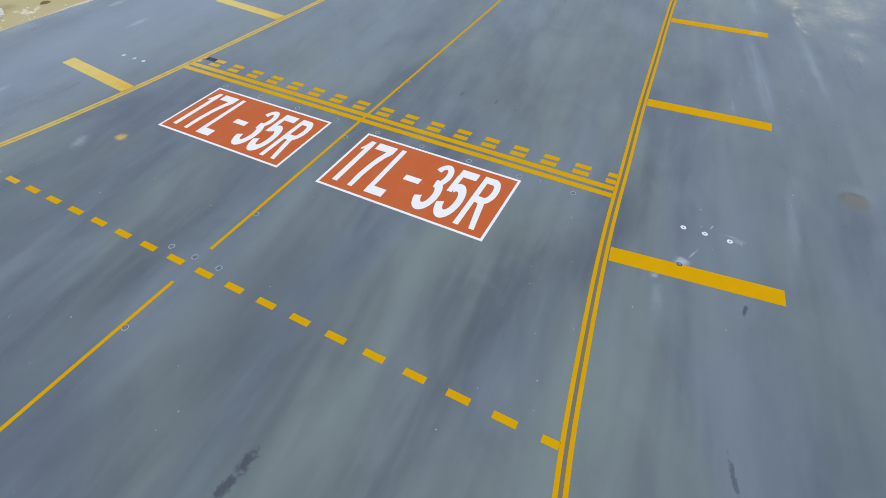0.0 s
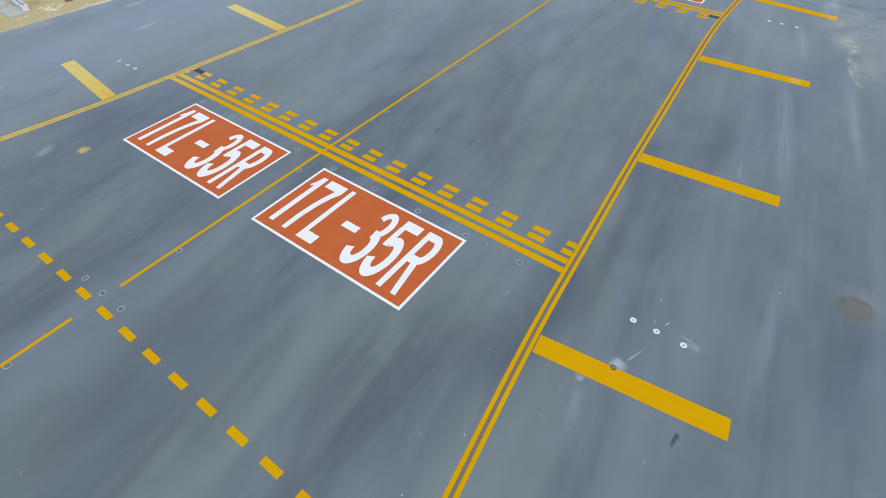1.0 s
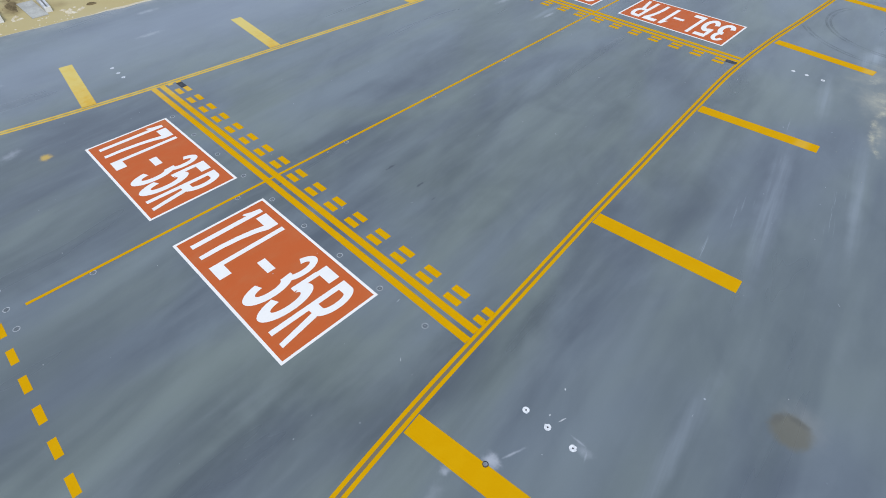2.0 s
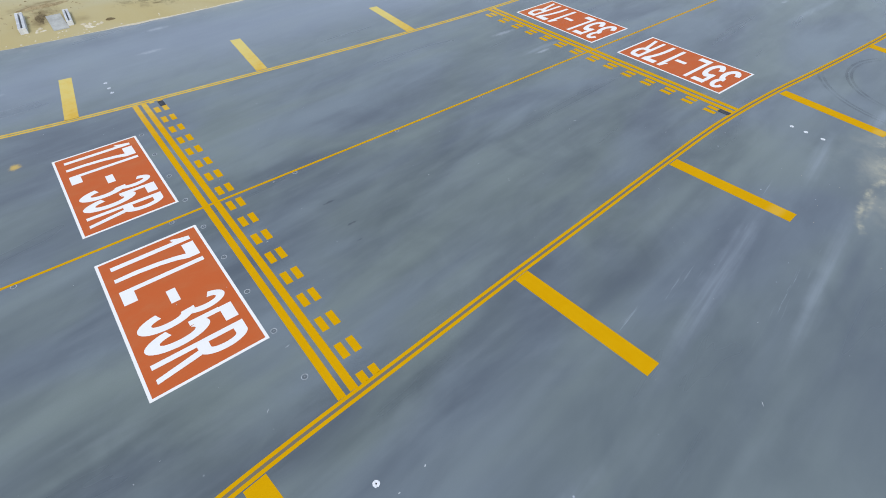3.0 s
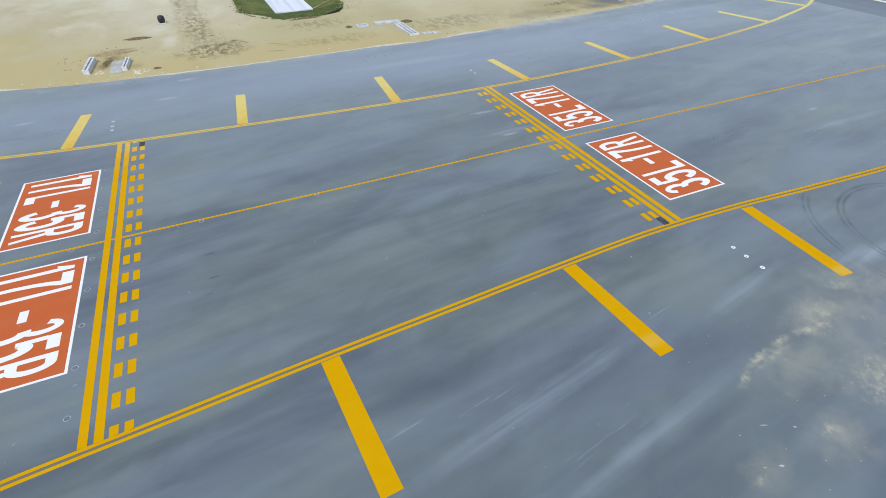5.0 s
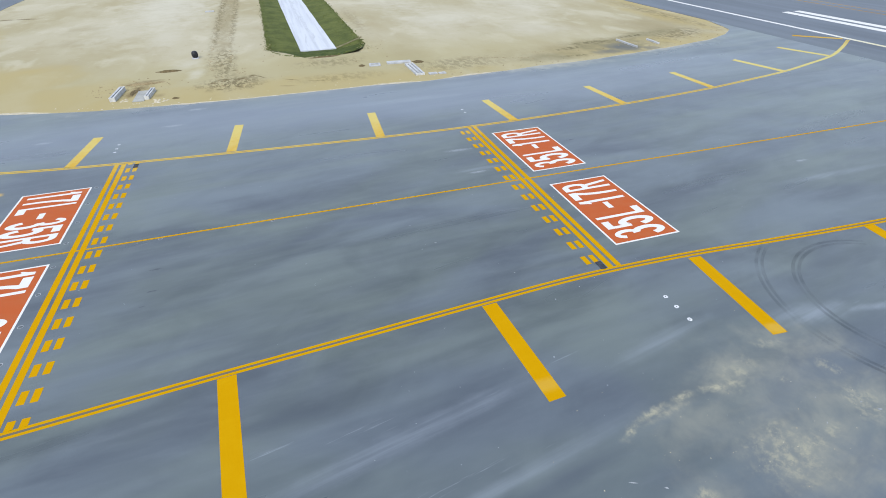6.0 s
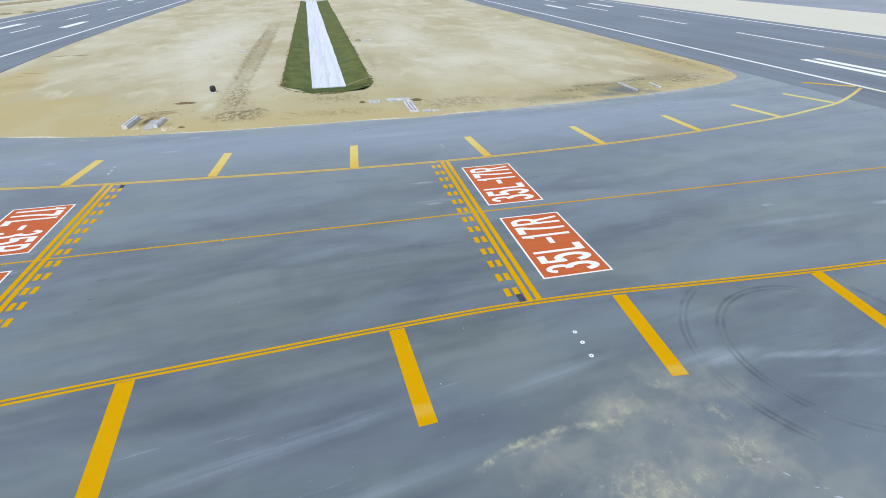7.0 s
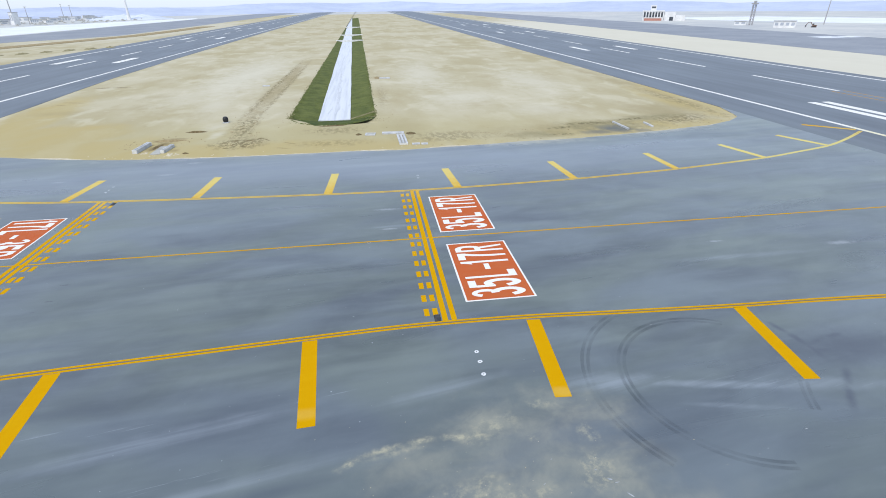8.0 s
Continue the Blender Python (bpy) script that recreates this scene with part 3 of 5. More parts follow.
def inner_edges(y):
    """Where the inner line of the edge marking begins on either side."""
    return edge_x(-1, y) + 0.5, edge_x(1, y) - 0.5


PAVED_Y = (-41, -37, -31, -22.6, -14, -6, 2, 10, 25, 36, 50, 63, 72, 80, 87, 93, 97, 99.6)
PAVED_X = (58, 46.5, 40.5, 36.6, 34.4, 32.5, 31.75, 31.3, 31.4, 31.1, 32.4, 33.3, 34.8, 36.4, 37.8, 40.5, 44, 53)


def paved(y):
    return float(np.interp(y, PAVED_Y, PAVED_X)) + 0.3 * noise.noise((y * 0.16, 7.0, 0.0)) + 0.14 * noise.noise((y * 0.7, 2.0, 5.0))


# near edge of the first runway, swinging out into the taxiway
RUN_X = (-2600, -600, -300, -188, -128, -101, -80, -66, 900)
RUN_Y = (-48, -48, -47.6, -46.6, -45.3, -43.5, -41.8, -41.0, -41.0)


# ground sheet with the drain's hollow in it
DITCH_X, DITCH_END, DITCH_DEEP = -57.5, -50.0, 0.75


def ditch_lines(x):
    """Across the drain: outer lip, foot, foot, outer lip."""
    s = max(0.0, (-x - 55) / 110)
    return 15.0 - 0.5 * s, 20.2 - 1.7 * s, 26.2 - 2.0 * s, 30.8 - 1.3 * s


def build_ground():
    bm = bmesh.new()
    xs = [-4900, -2500, -1200] + list(range(-900, -345, 40)) + list(range(-330, -60, 15)) + [DITCH_X, DITCH_END, -45, -40, -30, 60, 400, 4900]
    grid = []
    for x in xs:
        a, b, c, d = ditch_lines(x)
        cols = [-4900, -1500, -500, -239, -60, -20, 0, 8, a - 0.5, b, (b + c) / 2, c, d + 0.5, 38, 60, 110, 180, 311, 700, 2000, 4900]
        row = []
        for k, y in enumerate(cols):
            z = -0.05
            if x <= DITCH_X and k in (9, 10, 11):
                z = -DITCH_DEEP - 0.35
            row.append(bm.verts.new((x, y, z)))
        grid.append(row)
    for r, s in zip(grid, grid[1:]):
        for k in range(len(r) - 1):
            f = bm.faces.new((r[k], s[k], s[k + 1], r[k + 1]))
            mid = f.calc_center_median()
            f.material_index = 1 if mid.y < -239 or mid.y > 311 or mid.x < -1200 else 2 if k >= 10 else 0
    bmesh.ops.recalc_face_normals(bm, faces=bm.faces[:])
    tagged(new("ground", mesh_of("ground", bm, SAND, HAZED_GROUND, NORTH_SAND)), "pale bare sand and earth reaching the horizon", "ground", kind="structure")


def build_pavement():
    ys = sorted(set(list(np.arange(-41.0, 99.6, 0.95)) + [99.6]))
    left, right, seam = [(-paved(y), y) for y in ys], [(1.0 + paved(y), y) for y in ys], [(SHOULDER_X, y) for y in ys]
    bm = ribbon(left, seam, -0.3, 0.0)
    rest = len(bm.faces)
    extra = ribbon(seam, right, -0.3, 0.0)
    data = bpy.data.meshes.new("shoulder")
    extra.to_mesh(data)
    extra.free()
    bm.from_mesh(data)
    bpy.data.meshes.remove(data)
    bm.faces.ensure_lookup_table()
    for f in bm.faces[rest:]:
        f.material_index = 1 if f.calc_center_median().y > SHOULDER_SEAM else 2
    tagged(new("taxiway", mesh_of("taxiway", bm, ASPHALT, SHOULDER_ASPHALT, SOUTH_SHOULDER)), "blue-grey asphalt taxiway with streaked worn surface", "taxiway", kind="structure")
    xs = [x for x in RUN_X]
    low = [(x, LEFT_FAR - 9) for x in xs]
    high = [(x, y) for x, y in zip(RUN_X, RUN_Y)]
    far = [(-2600, RIGHT_EDGE), (900, RIGHT_EDGE)], [(-2600, RIGHT_FAR + 5), (900, RIGHT_FAR + 5)]
    for name, rows, tar in (("runway_1", (low, high), RUNWAY_ASPHALT), ("runway_2", far, RUNWAY_ASPHALT)):
        tagged(new(name, mesh_of(name, ribbon(*rows, -0.3, 0.0), tar)), "dark blue-grey asphalt runway running to the horizon", "runway", kind="structure")
    near = ((-2600, -150), (-600, -148), (-394, -150), (-356, -168), (-330, -188), (-250, -205), (900, -215))
    near = [(x, -238) for x, y in near], [(x, y) for x, y in near]
    far = [(-2600, 224), (900, 224)], [(-2600, 312), (900, 312)]
    for name, rows in (("road_1", near), ("road_2", far)):
        tagged(new(name, mesh_of(name, ribbon(*rows, -0.3, -0.01), HAZED_ASPHALT)), "pale grey asphalt taxiway beside the runway", "taxiway", kind="structure")


build_ground()
build_pavement()


# pale dusty rim of the pavement
def build_rim():
    rng = random.Random(4)
    inner, outer = [], []
    y = -40.0
    while y < 98.5:
        x = -paved(y)
        w = 0.95 * max(0.0, noise.noise((y * 0.11, 3.0, 0.0))) * (1.0 if y < 45 else 0.35) + rng.uniform(0, 0.05) + (0.12 if 4 < y < 32 else 0.0)
        inner.append((x + w * 0.5, y))
        outer.append((x - w - 0.03, y))
        y += 0.7
    tagged(new("trim", mesh_of("trim", ribbon(outer, inner, -0.1, 0.005), EDGE_DUST)), "pale sandy dust strip along the pavement edge", "edge strip", kind="structure")


build_rim()

# paint on the taxiway ------------------------------------------------------
Z1, Z2, Z3 = 0.004, 0.008, 0.012


def edge_line(side):
    ob = thing("edge_marking", "double yellow taxiway edge line on asphalt", "road marking", "taxiway edge markings")
    for off in (0.0, 0.32):
        a, b = [], []
        y = -42.9
        while y <= 108.5:
            slope = (edge_x(side, y + 0.3) - edge_x(side, y - 0.3)) / 0.6
            k = math.hypot(1, slope)
            for row, o in ((a, off), (b, off + 0.17)):
                row.append((edge_x(side, y) - side * o / k, y + side * o * slope / k))
            y += 1.2
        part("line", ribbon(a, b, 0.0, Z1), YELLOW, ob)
        if off == 0.0:
            gap = b
        else:
            part("worn_gap", ribbon(gap, a, 0.0, 0.002), WORN_PAINT, ob, "brown rubbed paint between the lines")


edge_line(1)
edge_line(-1)


def centre_line(y0, y1):
    ob = thing("centreline_marking", "thin yellow taxiway centreline on asphalt", "road marking", "taxiway centreline")
    part("line", box(CENTRE_X - 0.085, CENTRE_X + 0.085, y0, y1, 0.0, Z2), YELLOW, ob)


centre_line(-43.0, -14.55)
centre_line(-12.35, 105.0)

DASH = mesh_of("dash", box(0, 0.9, 0, 0.36, 0.0, Z1), YELLOW)
THIN_DASH = mesh_of("dash", box(0, 0.92, 0, 0.31, 0.0, Z1), YELLOW)


def dash_x(k):
    return 1.05 + 1.795 * k + 0.0035 * k * k


def hold_line(y, way, middle):
    """Two solid lines and two rows of dashes across the taxiway, from y towards way."""
    ob = thing("holding_marking", "yellow holding position marking, two solid lines and two dashed", "road marking", "holding markings")
    for a, b in ((0.0, 0.37), (0.6, 0.98)):
        lo, hi = sorted((y + way * a, y + way * b))
        x0, x1 = inner_edges((lo + hi) / 2)
        part("solid_line", box(x0 + 0.004, x1 - 0.004, lo, hi, 0.0, Z1), YELLOW, ob)
    for a in (1.17, 1.76):
        lo = min(y + way * a, y + way * (a + 0.36))
        left, right = inner_edges(lo)
        for k in range(-9, 9):
            x = middle(k) - 0.45
            x0, x1 = max(x, left + 0.004), min(x + 0.9, right - 0.004)
            if x1 - x0 > 0.88:
                dash = part("dash", DASH, None, ob)
                dash.location = (x0, lo, 0)
            elif x1 - x0 > 0.12:
                part("dash", box(x0, x1, lo, lo + 0.36, 0.0, Z1), YELLOW, ob)


hold_line(0.0, 1, dash_x)
hold_line(34.87, -1, lambda k: 1.37 + 1.845 * k)

stop = thing("intermediate_marking", "single row of yellow dashes across the taxiway", "road marking")
left, right = inner_edges(-13.8)
for k in range(-10, 11):
    x = 1.06 + 1.775 * k + 0.004 * k * k - 0.46
    y = -13.72 - 0.012 * x
    if x > left and x + 0.92 <= right:
        dash = part("dash", THIN_DASH, None, stop)
        dash.matrix_basis = pose(x, y, 0, 0, 0, -0.7)
    elif left < x < right:
        part("dash", box(x, right - 0.004, y - 0.01, y + 0.3, 0.0, Z1), YELLOW, stop)

# broad yellow bars on the shoulders: root, tip
BARS = (((16.76, -4.0), (24.14, -3.15)), ((15.5, 10.7), (23.04, 11.26)), ((14.53, 25.25), (21.99, 25.74)), ((14.4, 39.9), (21.83, 39.3)),
        ((15.15, 54.47), (22.44, 53.6)), ((-15.56, -3.9), (-22.54, -3.07)), ((-14.47, 10.18), (-21.56, 10.8)), ((-13.46, 24.68), (-20.66, 25.14)),
        ((-13.34, 39.5), (-20.76, 39.05)), ((-14.13, 53.92), (-21.71, 53.4)), ((-15.77, 68.1), (-23.37, 67.85)), ((-18.5, 82.5), (-25.5, 80.9)),
        ((-22.6, 95.9), (-29.4, 93.3)), ((-30.6, 108.4), (-35.2, 103.2)))
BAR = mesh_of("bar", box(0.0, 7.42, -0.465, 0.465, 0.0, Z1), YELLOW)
for (ax, ay), (bx, by) in BARS:
    ob = new("shoulder_bar", BAR)
    ob.matrix_basis = pose(ax, ay, 0, 0, 0, math.degrees(math.atan2(by - ay, bx - ax)))
    tagged(ob, "broad yellow painted bar across the shoulder", "road marking", "shoulder bars")


# red panels with white lettering
def bar(bm, x0, x1, y0, y1):
    slab(bm, x0, x1, y0, y1, Z1, Z1 + 0.002)


def sweep(bm, a, b):
    """A flat stroke between two rows of points."""
    z = Z1 + 0.0023 + 0.0004 * (len(bm.faces) // 6)
    va, vb = [bm.verts.new((*p, z)) for p in a], [bm.verts.new((*p, z)) for p in b]
    for i in range(len(a) - 1):
        f = bm.faces.new((va[i], vb[i], vb[i + 1], va[i + 1]))
        f.normal_update()
        if f.normal.z < 0:
            f.normal_flip()


def bowl(bm, x, y, rx, ry, wx, wy, a0, a1):
    """Part of an upright oval ring, rx by ry outside, wx and wy thick."""
    turn = [radians(a0 + (a1 - a0) * k / 24) for k in range(25)]
    sweep(bm, [(x + rx * math.cos(t), y + ry * math.sin(t)) for t in turn], [(x + (rx - wx) * math.cos(t), y + (ry - wy) * math.sin(t)) for t in turn])


def glyph(ch):
    """Tall painted characters, drawn from x = 0."""
    bm = bmesh.new()
    if ch == "1":
        bar(bm, 0.22, 0.53, 0.6, 4.6)
        sweep(bm, [(0.0, 3.78), (0.12, 4.1), (0.22, 4.6)], [(0.02, 3.66), (0.13, 3.7), (0.22, 3.8)])
    elif ch == "7":
        bar(bm, 0.0, 1.2, 4.03, 4.64)
        sweep(bm, [(0.78, 4.03), (0.62, 3.4), (0.5, 2.6), (0.43, 1.6), (0.46, 0.56)], [(1.2, 4.03), (1.0, 3.5), (0.84, 2.7), (0.75, 1.7), (0.74, 0.56)])
    elif ch == "L":
        bar(bm, 0.0, 0.29, 0.54, 4.65)
        bar(bm, 0.29, 1.06, 0.54, 1.16)
    elif ch == "-":
        bar(bm, 0.0, 0.95, 2.36, 2.8)
    elif ch == "3":
        bowl(bm, 0.5, 3.62, 0.53, 1.0, 0.34, 0.42, 160, -84)
        bowl(bm, 0.52, 1.86, 0.61, 1.3, 0.38, 0.62, 100, -165)
    elif ch == "5":
        bar(bm, 0.03, 1.05, 4.02, 4.62)
        bar(bm, 0.0, 0.3, 2.6, 4.02)
        bowl(bm, 0.53, 1.98, 0.62, 1.46, 0.38, 0.66, 128, -165)
    elif ch == "R":
        bar(bm, 0.0, 0.29, 0.52, 4.64)
        bar(bm, 0.29, 0.62, 4.12, 4.64)
        bar(bm, 0.29, 0.62, 2.44, 2.96)
        bowl(bm, 0.62, 3.54, 0.52, 1.1, 0.34, 0.52, 90, -90)
        sweep(bm, [(0.5, 2.44), (0.86, 0.52)], [(0.82, 2.5), (1.14, 0.52)])
    return bm


def sign_panel(text, starts, wide, tall):
    """Red panel with its lower left corner at the thing's origin."""
    ob = thing("sign_marking", "red painted runway sign with white border reading " + text, "ground sign", "runway sign markings")
    part("panel", box(0.14, wide - 0.14, 0.14, tall - 0.14, 0.0, Z1), RED, ob)
    bm = bmesh.new()
    for x0, x1, y0, y1 in ((0, wide, 0, 0.14), (0, wide, tall - 0.14, tall), (0, 0.14, 0.14, tall - 0.14), (wide - 0.14, wide, 0.14, tall - 0.14)):
        slab(bm, x0, x1, y0, y1, 0.0, Z1 + 0.001)
    part("border", bm, WHITE, ob, "white border")
    for ch, x in zip(text, starts):
        part("character", glyph(ch), WHITE, ob, "white character " + ch).location = (x, 0, 0)
    return ob


sign = sign_panel("17L-35R", (0.44, 1.2, 2.7, 4.03, 5.3, 6.56, 7.94), 9.75, 5.2)
sign.matrix_basis = pose(1.42, -6.05, 0)
copy_thing(sign, pose(-10.38, -6.05, 0) @ Matrix.Diagonal((0.941, 0.988, 1, 1)))
sign = sign_panel("35L-17R", (0.5, 1.84, 3.28, 4.6, 5.58, 6.42, 7.9), 9.68, 5.25)
sign.matrix_basis = pose(11.52, 41.1, 0, 0, 0, 180)
copy_thing(sign, pose(-0.83, 40.96, 0, 0, 0, 180))

# dark patches over the paint
for x0, x1, y0, y1 in ((-14.35, -13.45, 1.7, 2.1), (12.8, 13.65, 33.36, 33.8)):
    ob = new("tar_patch", mesh_of("tar_patch", box(x0, x1, y0, y1, 0.0, Z3), DARK_PATCH))
    tagged(ob, "dark tar patch covering part of the holding marking", "patch", "tar patches")


# lamps let into the pavement
def inset_light(parts):
    ob = thing("inset_light", "flush round pavement light ringed with pale sealant", "pavement light", "inset lights")
    for name, bm, mat in parts:
        part(name, bm, mat, ob)
    return ob


light = inset_light((("sealant_ring", disc(0.15, 0.0, 0.006, 0.122), RING), ("cover", disc(0.118, 0.0, 0.005, 0.04), COVER), ("lens", disc(0.036, 0.0, 0.011), METAL)))
spots = [(-10.2 + 3.02 * k, -0.55) for k in range(9)] + [(x, -13.05) for x in (-1.52, -0.05, 1.42)] + [(0.42, y) for y in (-17.2, -9.5, -1.83, 5.75, 13.53, 21.3, 29.1)]
light.matrix_basis = pose(*spots[0], 0)
for x, y in spots[1:]:
    copy_thing(light, pose(x, y, 0))
def blot(radius, z, hole, seed, sides=26):
    """A hand-dabbed round spot with an uneven rim and a hole in it."""
    bm = bmesh.new()
    rows = []
    for r, wild in ((radius, 0.22), (hole, 0.1)):
        row = []
        for k in range(sides):
            t = k * math.tau / sides
            q = r * (1 + wild * noise.noise((math.cos(t) * 2.2 + seed, math.sin(t) * 2.2, seed * 3.0)))
            row.append([bm.verts.new((q * math.cos(t), q * math.sin(t), h)) for h in (0.0, z)])
        rows.append(row)
    outer, inner = rows
    for k in range(sides):
        j = (k + 1) % sides
        bm.faces.new((outer[k][0], outer[j][0], outer[j][1], outer[k][1]))
        bm.faces.new((outer[k][1], outer[j][1], inner[j][1], inner[k][1]))
    bmesh.ops.recalc_face_normals(bm, faces=bm.faces[:])
    return bm


CORES = ((19.52, -0.57), (20.52, -0.55), (21.65, -0.56), (17.22, 35.46), (18.18, 35.47), (19.31, 35.45), (-20.07, -0.63), (-18.95, -0.62), (-18.02, -0.61), (-17.4, 35.3), (-18.4, 35.3))
for k, (x, y) in enumerate(CORES):
    stud = thing("core_hole", "white painted round spot with a small dark drilled centre", "survey mark", "core holes", pose(x, y, 0, 0, 0, x * 40))
    part("paint_spot", blot(0.138, Z1, 0.035, k * 1.7), SPOT if x > 0 else SILT, stud)
    part("plug", disc(0.034, 0.0, 0.002), BLACK, stud)
stud = thing("survey_stud", "dark-rimmed round metal stud at the edge of a yellow bar", "survey mark", "", pose(19.75, -3.21, 0))
part("rim", disc(0.115, 0.0, 0.012, 0.085), DARK_PATCH, stud, "dark rim")
part("cap", disc(0.08, 0.0, 0.02, 0.0, 16), METAL, stud, "dull metal cap")


# turning tyre marks
def tyre_mark(x, y, r, a0, a1):
    ob = thing("tyre_mark", "faint dark curved tyre mark on the shoulder", "tyre mark", "tyre marks")
    for off in (-0.17, 0.17):
        a, b = [], []
        for k in range(41):
            t = radians(a0 + (a1 - a0) * k / 40)
            a.append((x + (r + off - 0.1) * math.cos(t), y + (r + off - 0.1) * math.sin(t)))
            b.append((x + (r + off + 0.1) * math.cos(t), y + (r + off + 0.1) * math.sin(t)))
        part("stripe", ribbon(a, b, 0.001, 0.003), RUBBER, ob)


tyre_mark(21.85, 49.1, 5.9, 150, 352)
tyre_mark(21.85, 49.1, 7.97, 202, 308)
tyre_mark(28.0, 61.0, 9.7, 236, 250)


# paint on the runways ------------------------------------------------------
def white_bar(name, label, x0, x1, y0, y1, group):
    tagged(new(name, mesh_of(name, box(x0, x1, y0, y1, 0.0, Z1), WHITE)), label, "runway marking", group)


for y in (LEFT_NEAR, LEFT_FAR, RIGHT_NEAR, RIGHT_FAR):
    white_bar("side_stripe", "long white runway side stripe on asphalt", -2500, 800, y - 0.45, y + 0.45, "runway side stripes")
for k in range(14):
    white_bar("centre_dash", "white runway centreline dash on asphalt", -142 - 45 * k, -120 - 45 * k, -76.2, -75.3, "runway centre dashes")
    white_bar("centre_dash", "white runway centreline dash on asphalt", -95 - 51.5 * k, -66 - 51.5 * k, 138.2, 139.1, "runway centre dashes")
for x in (-194, -344, -494):
    for y in (-86.4, -65.0):
        white_bar("touchdown_bar", "broad white runway touchdown bar", x - 4, x + 17, y - 1.4, y + 1.4, "touchdown bars")
for x in (-203, -353, -503):
    for y in (127.3, 149.6):
        white_bar("touchdown_bar", "broad white runway touchdown bar", x - 4, x + 18, y - 1.1, y + 1.1, "touchdown bars")
for y in (121.0, 124.2):
    white_bar("touchdown_bar", "long broad white runway bar", -54.0, -24.0, y - 0.95, y + 0.95, "touchdown bars")
for y in (136.6, 139.9):
    ob = new("leadoff_line", mesh_of("leadoff_line", box(-66, 60, y - 0.12, y + 0.12, 0.0, Z2), YELLOW))
    tagged(ob, "thin yellow lead-off line on the runway", "runway marking", "lead-off lines")
for y0, y1 in ((284, 299), (301, 311)):
    ob = new("road_mark", mesh_of("road_mark", box(-242, -230, y0, y1, -0.01, 0.0), SALT))
    tagged(ob, "broad white mark on the far taxiway", "road marking", "far taxiway marks")


# the grassed drain ---------------------------------------------------------
def bank_z(x, lip, foot, t):
    return -0.06 + t * (0.04 - DITCH_DEEP)


def build_drain():
    ob = thing("drain", "long concrete-floored storm drain with grassy banks", "drain", kind="structure")
    xs = [DITCH_X - 4.0 * k for k in range(24)] + [DITCH_X - 96 - 15.0 * k for k in range(1, 16)] + [-410.0 - 35.0 * k for k in range(14)]
    for side in (0, 1):
        bm = bmesh.new()
        rows = []
        for x in sorted(set(xs + [DITCH_X - 1.0 * k for k in range(100)]), reverse=True):
            lines = ditch_lines(x)
            lip, foot = (lines[0], lines[1]) if side == 0 else (lines[3], lines[2])
            way = 1 if side == 0 else -1
            lip = lip - way * (0.1 + 0.4 * abs(noise.noise((x * 0.21, side * 9.0, 1.0))) + 0.5 * abs(noise.noise((x * 0.83, side * 5.0, 3.0))))
            row = []
            for t in (0.0, 0.25, 0.5, 0.75, 1.0):
                y = lip + (foot - lip) * t
                row.append(bm.verts.new((x, y, bank_z(x, lip, foot, t) + (0.06 * noise.noise((x * 0.3, y * 0.5, 4.0)) if 0 < t < 1 else 0))))
            rows.append(row)
        for r, q in zip(rows, rows[1:]):
            for k in range(4):
                bm.faces.new((r[k], q[k], q[k + 1], r[k + 1]))
        bmesh.ops.recalc_face_normals(bm, faces=bm.faces[:])
        for f in bm.faces:
            if f.normal.z < 0:
                f.normal_flip()
        part("grass_bank", bm, GRASS, ob, "green grass bank")
    # rounded near end, its slope's shade put into the darker grass
    a, b, c, d = ditch_lines(DITCH_X)
    bm = bmesh.new()
    rows = []
    for i in range(17):
        t = i / 16
        y_out, y_in = a - 0.6 + (d - a + 1.2) * t, b + (c - b) * t
        bulge = math.sin(math.pi * t) ** 0.55
        row = []
        for u in (0.0, 0.35, 0.7, 1.0):
            x = DITCH_X + (DITCH_END + 0.5 - DITCH_X) * bulge * (1 - u) + 0.25 * noise.noise((t * 9, u * 3, 2.0)) * (1 - u)
            row.append(bm.verts.new((x, y_out + (y_in - y_out) * u, bank_z(0, 0, 0, u) + 0.004)))
        rows.append(row)
    for r, q in zip(rows, rows[1:]):
        for k in range(3):
            bm.faces.new((r[k], q[k], q[k + 1], r[k + 1]))
    for f in bm.faces:
        f.normal_update()
        if f.normal.z < 0:
            f.normal_flip()
    part("grass_end", bm, SHADED_RANK_GRASS, ob, "grass end of the drain, darker green with painted shade")
    # straw-covered ridge where the end slope meets the bank
    for y0, y1, back, wide in ((c, d + 0.6, 4.0, 0.12),):
        left, right = [], []
        for i in range(13):
            t = i / 12
            x, y = DITCH_X - 0.2 - back * t ** 1.2 + 0.15 * noise.noise((t * 6, y0, 0.0)), y0 + (y1 - y0) * t
            w = wide * (0.7 + 0.6 * abs(noise.noise((t * 8, y1, 1.0))))
            left.append((x - w, y, -DITCH_DEEP + 0.16 + (DITCH_DEEP - 0.12) * t))
            right.append((x + w, y, -DITCH_DEEP + 0.16 + (DITCH_DEEP - 0.12) * t))
        bm = bmesh.new()
        rows = [[bm.verts.new((p[0], p[1], p[2] + up)) for p in row] for row, up in ((left, -0.05), ([((p[0] + q[0]) / 2, p[1], p[2]) for p, q in zip(left, right)], 0.16), (right, -0.05))]
        for r, q in zip(rows, rows[1:]):
            for k in range(12):
                bm.faces.new((r[k], q[k], q[k + 1], r[k + 1]))
        bmesh.ops.recalc_face_normals(bm, faces=bm.faces[:])
        part("ridge", bm, BUSH, ob, "dry straw ridge on the grass")
